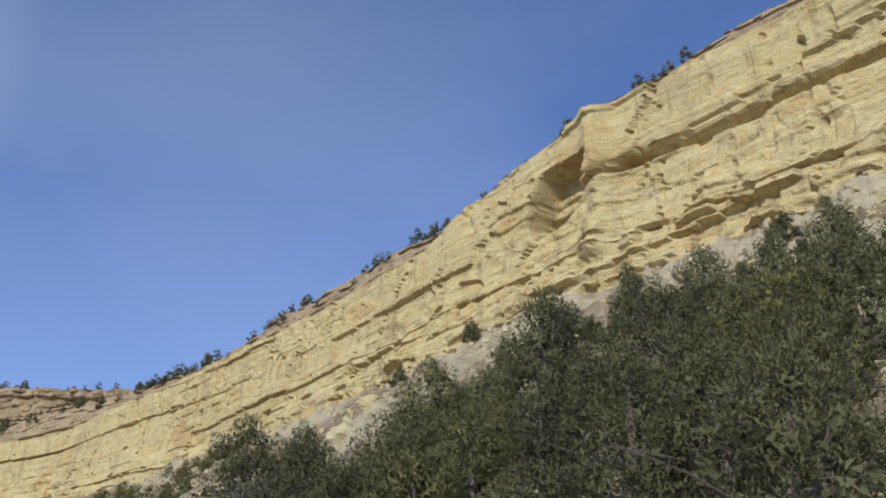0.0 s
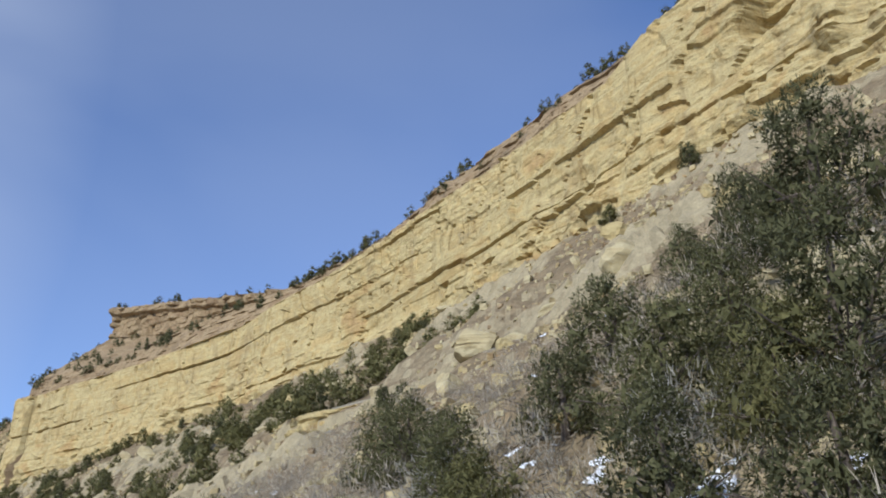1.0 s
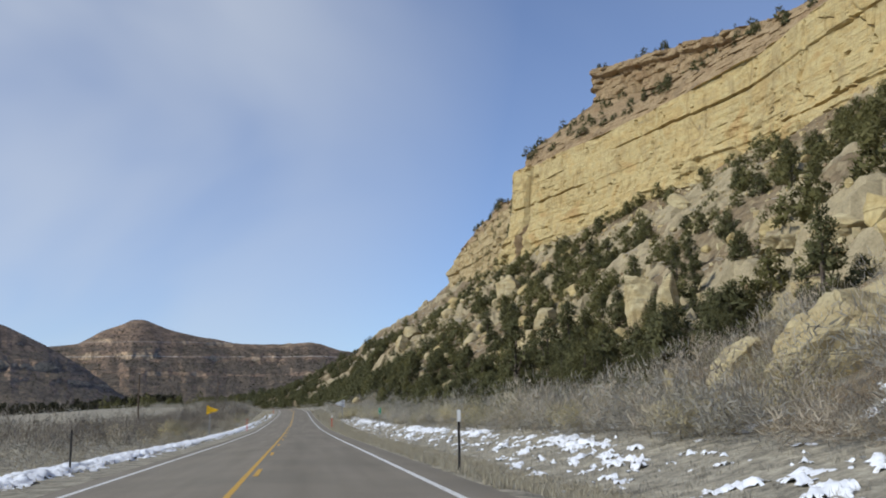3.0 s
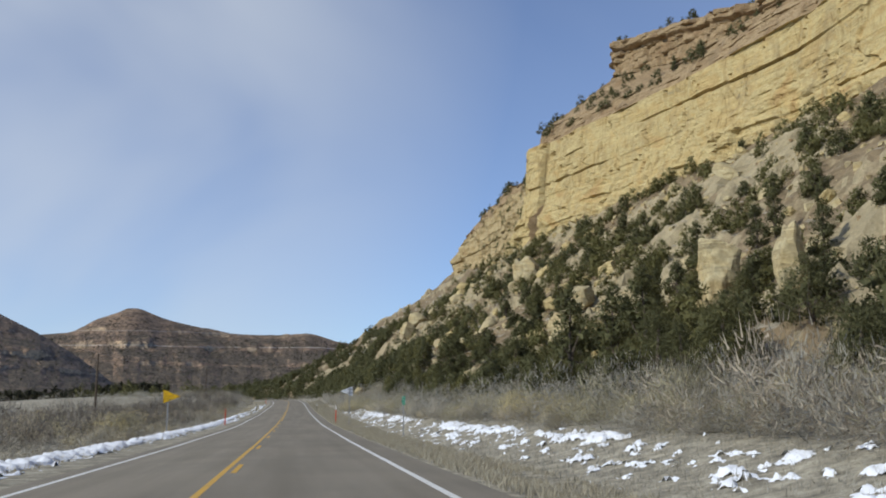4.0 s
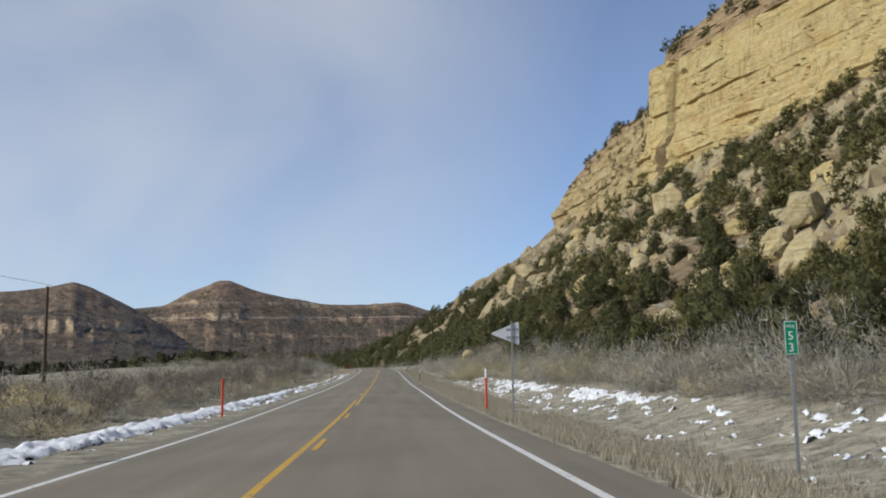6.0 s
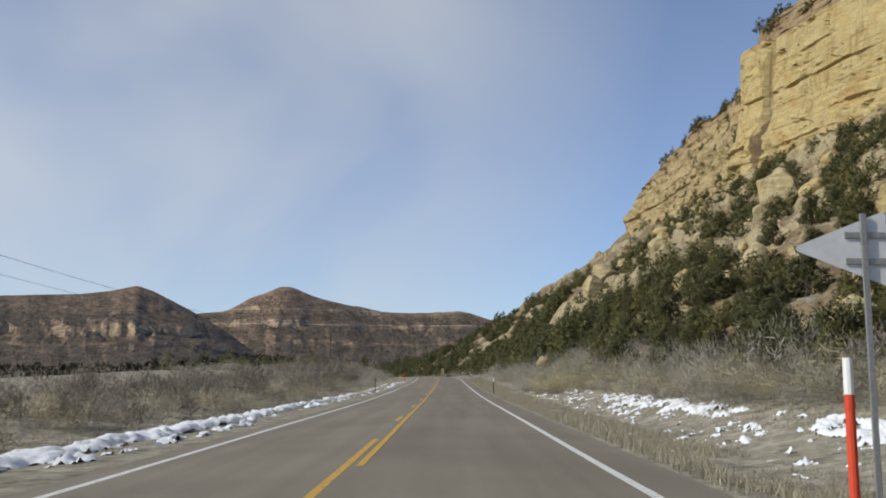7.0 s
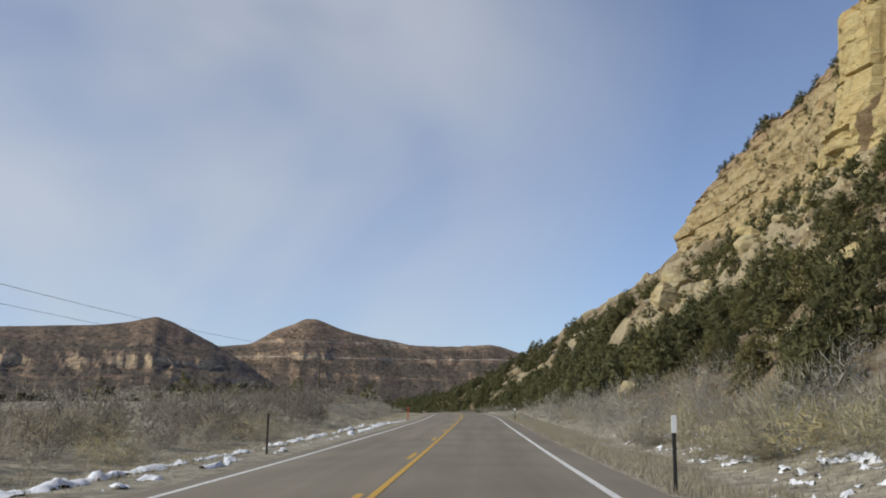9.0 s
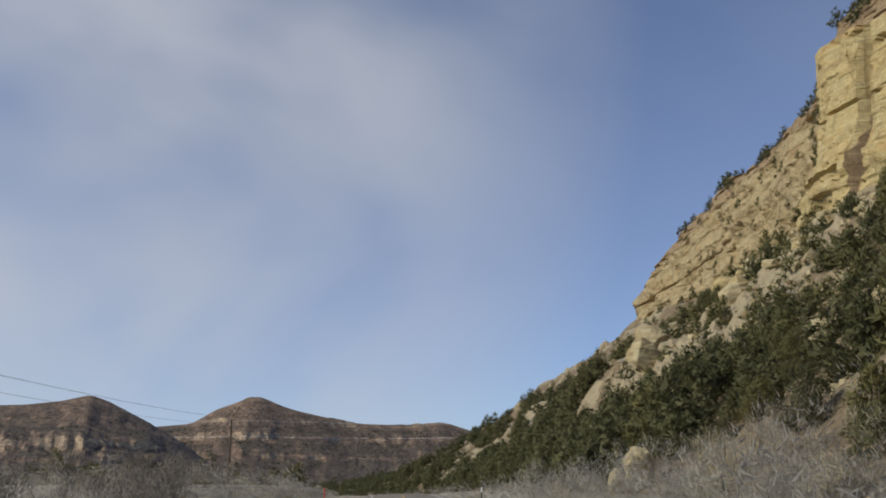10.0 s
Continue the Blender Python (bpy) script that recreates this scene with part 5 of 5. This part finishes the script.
while len(spots) < 330:
    y = r.uniform(150, 470)
    toe, wx = float(curve(TOE_X, y)) + 4, float(wall_x(y)) - 5
    x = toe + (wx - toe) * r.random() ** 0.8
    if float(fbm([x / 10], [y / 10], seed=47)[0]) < 0.02:
        continue
    spots.append((x, y))
spots = grounded(spots, 0.2)
woodland("juniper_scrub", "small dark junipers scattered over the rubble slope", spots, (0.8, 1.6), 93, 26, 0.26, 8)
spots = []
while len(spots) < 420:
    x, y = r.uniform(-130, 60), r.uniform(860, 1130)
    spots.append((x, y))
spots = grounded(spots, 0.3)
woodland("juniper_woodland", "far dark juniper woodland closing the end of valley", spots, (1.2, 2.2), 102, 6, 0.5, 5)
spots = []
while len(spots) < 90:
    i = int(np.argmin(np.abs(wy - r2.uniform(455, 650))))
    k = r2.randint(8, 84)
    spots.append((CVX[i, k] + 0.3, CVY[i, k], CVZ[i, k] - 0.3))
woodland("ledge_scrub", "small dark junipers growing from broken cliff ledges", spots, (0.45, 1.0), 99, 14, 0.25, 6)
spots = []
while len(spots) < 190:
    y = r.uniform(395, 660)
    toe, wx = max(float(curve(TOE_X, y)), float(road_x(y)) + 8) + 25, float(wall_x(y)) - 3
    x = toe + (wx - toe) * r.random()
    spots.append((x, y))
spots = grounded(spots, 0.2)
woodland("juniper_scrub", "dark junipers scattered below the outermost cliff buttress", spots, (0.6, 1.3), 100, 14, 0.25, 6)
woodland("rim_scrub", "small dark junipers dotted along the cliff rim", [rim_spot(k) for k in range(330)], (0.6, 1.3), 94, 14, 0.25, 6)
spots = grounded([(x, y) for x, y in ((r.uniform(-60, -14) + float(road_x(yy)), yy) for yy in (r.uniform(380, 800) for _ in range(190)))], 0.2)
woodland("juniper_woodland", "dark trees on the valley floor beyond the bend", spots, (0.7, 1.4), 96)


# ---- sagebrush ----
def shrub_tris(r, w, h, fill, count, per, length, width):
    """A rounded bush: fine twigs standing out of several soft masses."""
    lobes = [(0, 0, 0.50 * h, 0.27 * w)]
    for k in range(count):
        a = k * 6.283 / count + r.uniform(-0.5, 0.5)
        q = w * r.uniform(0.20, 0.34)
        lobes.append((q * math.cos(a), q * math.sin(a), h * r.uniform(0.24, 0.52), w * r.uniform(0.17, 0.25)))
    stretch = np.array([1, 1, h / w * 1.15])
    flat = [(x, y, z / stretch[2], q) for x, y, z, q in lobes]
    a, b = filling(r, flat, fill, 0.24, 0.07), needles(r, flat, per, length, width, 0.7, 0.38, 0.25, 0.02)
    T, N = np.concatenate([a[0], b[0]]) * stretch, np.concatenate([a[1], b[1]])
    T[..., 2] = np.maximum(T[..., 2], -0.02)
    return T, lean_out(T, N, w, h)


rs = np.random.RandomState(9)
SHRUBS = [(w, h) for w, h in ((1.9, 1.25), (1.5, 1.05), (2.5, 1.75), (1.2, 0.8), (2.1, 1.7))]
shrub_near = []
for k, (w, h) in enumerate(SHRUBS):
    bare = k == 4
    T, N = shrub_tris(rs, w, h, 40, 6, 240, 0.18, 0.0085)
    me = tris_mesh("sagebrush", T, M_TWIG if bare else (M_RABBIT if k == 2 else M_SAGE), N)
    shrub_near.append(me)


def right_spot(r):
    y = r.uniform(52, 300)
    return 12.9 - 2.4 * float(step(245, 275, y)) + 5.2 * r.random() ** 1.3 + 1.0 * float(vnoise([y / 11], 0.0, seed=55)[0]), y


rng = random.Random(31)
LAB = ["dry grey rounded sagebrush bush beside the road", "small grey sagebrush bush in dry grass", "large dense grey-tan rabbitbrush bush", "low grey sagebrush clump near snow", "bare grey twiggy shrub without leaves"]
for i in range(300):
    k = rng.choice([0, 0, 1, 2, 2, 3, 4])
    if i < 215:
        x, y = right_spot(rng)
    else:
        y = rng.uniform(165, 300)
        x = -10.3 - 7 * rng.random() ** 1.2
    ob = new("sagebrush", shrub_near[k])
    s = rng.uniform(0.95, 1.5) if i < 215 else rng.uniform(0.95, 1.4)
    ob.matrix_basis = pose(x, y, gz(x, y) - 0.05, 0, 0, rng.uniform(0, 360)) @ Matrix.Diagonal((s, s, s * rng.uniform(0.85, 1.2), 1))
    tagged(ob, LAB[k], "shrub", "sagebrush along the road")


def brush(name, label, spots, n_var, per, length, width, hscale, mat, seed, count=3, fill=14):
    """A whole thicket as one object: varied shrubs set at the given spots."""
    r = np.random.RandomState(seed)
    variants = [shrub_tris(r, w, h * hscale, fill, count, per, length, width) for w, h in SHRUBS[:n_var] for _ in range(2)]
    out, dirs = [], []
    x, y = spots
    z = sheet_z(x, y)
    for i in range(len(x)):
        T, N = variants[r.randint(len(variants))]
        a, s = r.uniform(0, 6.283), r.uniform(0.75, 1.75)
        ca, sa = math.cos(a) * s, math.sin(a) * s
        q = np.empty_like(T)
        q[..., 0] = T[..., 0] * ca - T[..., 1] * sa + x[i]
        q[..., 1] = T[..., 0] * sa + T[..., 1] * ca + y[i]
        q[..., 2] = T[..., 2] * s * r.uniform(0.85, 1.2) + z[i] - 0.05
        out.append(q)
        dirs.append(turned(N, a))
    ob = new(name, tris_mesh(name, np.concatenate(out), mat, np.concatenate(dirs)))
    return tagged(ob, label, "brush", kind="stuff")


r = np.random.RandomState(61)
n = 1000
yy = r.uniform(40, 345, n)
xx = 12.4 - 2.4 * step(245, 275, yy) + 13.5 * r.rand(n) ** 1.1 + 1.2 * vnoise(yy / 11, 0 * yy, seed=55)
open_bank = ((yy > 53) & (yy < 67) & (xx > 19)) | ((np.abs(xx - 19.0) < 1.8) & (yy > 120) & (yy < 129))
xx, yy = xx[~open_bank], yy[~open_bank]
kind = vnoise(xx / 5, yy / 9, seed=57) > 0.32
brush("brush_thicket", "dense grey-tan sagebrush and rabbitbrush thicket along the verge", (xx[~kind], yy[~kind]), 5, 105, 0.20, 0.010, 1.25, M_SAGE, 62)
brush("brush_thicket", "straw-coloured rabbitbrush thicket along the verge", (xx[kind], yy[kind]), 5, 105, 0.20, 0.010, 1.25, M_RABBIT, 69)
n = 800
yy = r.uniform(12, 140, n)
xx = 13.0 + 32 * r.rand(n) ** 1.1
brush("brush_thicket", "bare grey twiggy brush on the bank under trees", (xx, yy), 5, 90, 0.22, 0.010, 1.2, M_TWIG, 63)
n = 150
yy = r.uniform(50, 76, n)
xx = 12.6 + 7.5 * r.rand(n)
brush("brush_thicket", "pale grey-tan sagebrush on the low bank", (xx, yy), 5, 110, 0.20, 0.010, 1.0, M_SAGE, 71)
n = 430
yy = 130 + 230 * r.rand(n)
xx = -11.5 - 15 * r.rand(n) ** 1.2 + road_x(yy)
brush("brush_thicket", "large dark grey leafless bushes on the valley floor", (xx, yy), 5, 130, 0.20, 0.011, 1.35, M_DARK, 68, fill=20)
n = 1000
yy = 75 + 330 * r.rand(n)
xx = -8.8 - 33 * r.rand(n) ** 1.35 + road_x(yy)
keep = (fbm(xx / 14, yy / 14, seed=66) > -0.22) & ((yy < 185) | (xx < -24) | (r.rand(n) < 0.45))
brush("brush_thicket", "dry grey-tan sagebrush covering the valley floor", (xx[keep], yy[keep]), 4, 90, 0.20, 0.013, 0.85, M_SAGE, 64, fill=16)
n = 900
yy = 120 + 620 * r.rand(n)
xx = -40 - 160 * r.rand(n) + 0.6 * road_x(yy)
brush("brush_thicket", "distant dry tan brush on the valley floor", (xx, yy), 4, 6, 0.45, 0.04, 0.85, M_SAGE, 65)
n = 450
yy = 345 + 330 * r.rand(n)
xx = road_x(yy) + np.where(r.rand(n) < 0.5, 8 + 10 * r.rand(n), -9 - 25 * r.rand(n))
brush("brush_thicket", "distant grey brush along the far bend of road", (xx, yy), 4, 6, 0.45, 0.04, 0.9, M_SAGE, 67)


# ---- dry grass on the verges ----
def grass(name, label, x, y, h, blades, seed):
    r = np.random.RandomState(seed)
    x, y = np.repeat(x, blades), np.repeat(y, blades)
    n = len(x)
    x, y = x + r.normal(size=n) * 0.07, y + r.normal(size=n) * 0.07
    z = sheet_z(x, y) - 0.02
    a = r.uniform(0, 6.283, n)
    L = h * r.uniform(0.4, 1.2, n)
    p = np.stack([x, y, z], -1)
    side = np.stack([np.cos(a), np.sin(a), 0 * a], -1) * 0.011
    tip = p + np.stack([0.35 * L * r.normal(size=n), 0.35 * L * r.normal(size=n), L], -1)
    ob = new(name, tris_mesh(name, np.stack([p - side, p + side, tip], 1), M_GRASS))
    return tagged(ob, label, "grass", kind="stuff")


n = 46000
y = 45 + 360 * r.rand(n) ** 0.95
x = 4.6 + 4.6 * r.rand(n) ** 1.1
k = fbm(x / 1.5, y / 4, seed=71) > -0.32
grass("verge_grass", "short dry straw-coloured grass on the road verge", x[k], y[k], 0.20, 6, 72)
n = 15000
y = 70 + 300 * r.rand(n)
x = -5.4 - 7.0 * r.rand(n) ** 1.2
k = fbm(x / 1.5, y / 4, seed=73) > -0.3
grass("verge_grass", "short dry straw-coloured grass on the far verge", x[k] + road_x(y[k]), y[k], 0.16, 4, 74)
n = 16000
y = 50 + 270 * r.rand(n)
x = 7.0 + 7 * r.rand(n)
k = fbm(x / 2, y / 3, seed=75) > -0.2
grass("verge_grass", "tufts of dry grass among sagebrush", x[k], y[k], 0.20, 4, 76)


# ---- old snow ----
def snow(name, label, x0, x1, y0, y1, h, mask, thick):
    xs, ys = np.arange(x0, x1, h), np.arange(y0, y1, h * 1.6)
    X, Yg = np.meshgrid(xs, ys)
    X = X + road_x(Yg)
    m = mask(X, Yg)
    lump = np.maximum(0.08, 1 + 1.2 * fbm(X / 0.28, Yg / 0.34, seed=83, octaves=3, gain=0.75))
    Z = sheet_z(X, Yg) + step(-0.1, 0.8, m) * thick * lump - 0.05 * (1 - step(-0.12, 0.08, m))
    gy_, gx_ = np.gradient(sheet_z(X, Yg), h * 1.6, h)
    m = m - 2.0 * np.maximum(0, np.hypot(gx_, gy_) - 0.9)
    f = grid_faces(*X.shape)
    keep = (m.ravel()[f] > -0.12).all(1)
    f = f[keep]
    ids, inv = np.unique(f.ravel(), return_inverse=True)
    V = np.stack([X, Yg, Z], -1).reshape(-1, 3)[ids]
    ob = new(name, mesh_from(name, V, inv.reshape(-1, 4), M_SNOW))
    return tagged(ob, label, "snow", kind="stuff")


def right_mask(X, Y):
    c = 12.0 + 0.7 * vnoise(Y / 13, 0 * Y, seed=86)
    run = curve([(30, 0.1), (60, 0.5), (80, 0.55), (120, 0.45), (140, 0.35), (165, 0.5), (185, 0.32), (215, 0.35), (235, 0.42), (255, 0.36), (280, 0.25), (320, -0.1)], Y)
    off = X - c
    side = np.where(off > 0, 0.16, 0.05) * np.abs(off) ** 1.6
    grit = fbm(X / 0.5, Y / 1.1, seed=87, octaves=5, gain=0.67)
    bank = 0.95 * grit + 1.0 * run - 0.44 + 0.35 * vnoise(Y / 8, 0 * Y, seed=88) - ((off - 0.5) / 0.95) ** 2 * 0.5
    return 2.0 * np.maximum(bank, 1.15 * grit + 0.7 * run - 0.44 - side)


def left_mask(X, Y):
    e = -(X - road_x(Y))
    c = 5.45 + 0.3 * vnoise(Y / 17, 0 * Y, seed=90)
    wd = curve([(40, 0.9), (100, 0.9), (150, 0.85), (200, 0.7), (225, 0.5), (270, 0.4), (350, 0.35)], Y)
    grit = fbm(X / 0.4, Y / 0.8, seed=91, octaves=5, gain=0.63)
    ridge = curve([(40, 0.62), (210, 0.6), (232, 0.34), (270, 0.16), (350, 0.0)], Y) + 0.7 * grit - ((e - c - 0.75) / wd) ** 2 * 0.75 + 0.2 * vnoise(Y / 6, 0 * Y, seed=92)
    bits = 1.1 * grit - 0.16 + 0.2 * vnoise(Y / 9, 0 * Y, seed=93) - ((e - c + 0.2) / 0.4) ** 2 * 0.3
    return 1.6 * np.maximum(ridge, bits)


def bank_mask(X, Y):
    return 2.0 * (fbm(X / 1.5, Y / 1.5, seed=95, octaves=5, gain=0.62) - 0.40 + 0.42 * np.exp(-((X - 25) / 5) ** 2 - ((Y - 33) / 6) ** 2) + 0.10 * np.exp(-((X - 17) / 5) ** 2))


snow("snow_patch", "thin melting white snow patches on the verge", 6.2, 15.0, 40, 300, 0.085, right_mask, 0.13)
snow("snow_patch", "narrow ridge of old ploughed snow along road edge", -7.4, -4.5, 60, 324, 0.075, left_mask, 0.12)
snow("snow_patch", "patches of old snow on the rocky bank", 13.5, 56, 18, 130, 0.21, bank_mask, 0.09)


# ---- scrub on the far mesas, and trees at their feet ----
def far_scrub(name, label, P, count, seed, size, rows, bias=1.0):
    r = np.random.RandomState(seed)
    i = r.randint(0, P.shape[0] - 1, count)
    j = (rows[0] + (rows[1] - rows[0]) * r.rand(count) ** bias).astype(int)
    c = P[i, j] + r.normal(size=(count, 3)) * np.array([3, 3, 0.3])
    s = size * r.uniform(0.5, 1.3, count)
    c[:, 2] += 0.4 * s
    ob = new(name, tris_mesh(name, sprays(r, c, s * 0.55, 7, s.repeat(7) * 0.8), M_FARTREE))
    return tagged(ob, label, "scrub", kind="stuff")


far_scrub("mesa_scrub", "dark juniper scrub dotted over the far butte", MESA_A, 6500, 5, 1.4, (4, 82), 0.7)
far_scrub("mesa_scrub", "dense dark scrub on the upper slopes of the far butte", MESA_A, 5000, 7, 1.2, (40, 84), 0.5)
far_scrub("mesa_scrub", "dark juniper scrub dotted over the far mesa side", MESA_B, 6500, 6, 1.2, (4, 83), 0.7)
r = np.random.RandomState(15)
n = 1500
c = np.stack([-46 - 480 * r.rand(n) ** 1.1, r.uniform(452, 500, n), np.zeros(n)], -1)
c[:, 1] += 25 * np.sin(c[:, 0] / 60) - 0.12 * c[:, 0]
c[:, 2] = sheet_z(c[:, 0], c[:, 1]) + r.uniform(0.4, 4.2, n)
s = r.uniform(1.6, 3.2, n)
T = np.concatenate([sprays(r, c, s * 0.62, 14, s.repeat(14) * 0.16), filling(r, [(*p, q * 0.6) for p, q in zip(c, s)], 14, 0.6, 0.35)[0]])
tagged(new("valley_trees", tris_mesh("valley_trees", T, M_FARTREE)), "dark line of far valley trees below the mesa", "trees", kind="stuff")
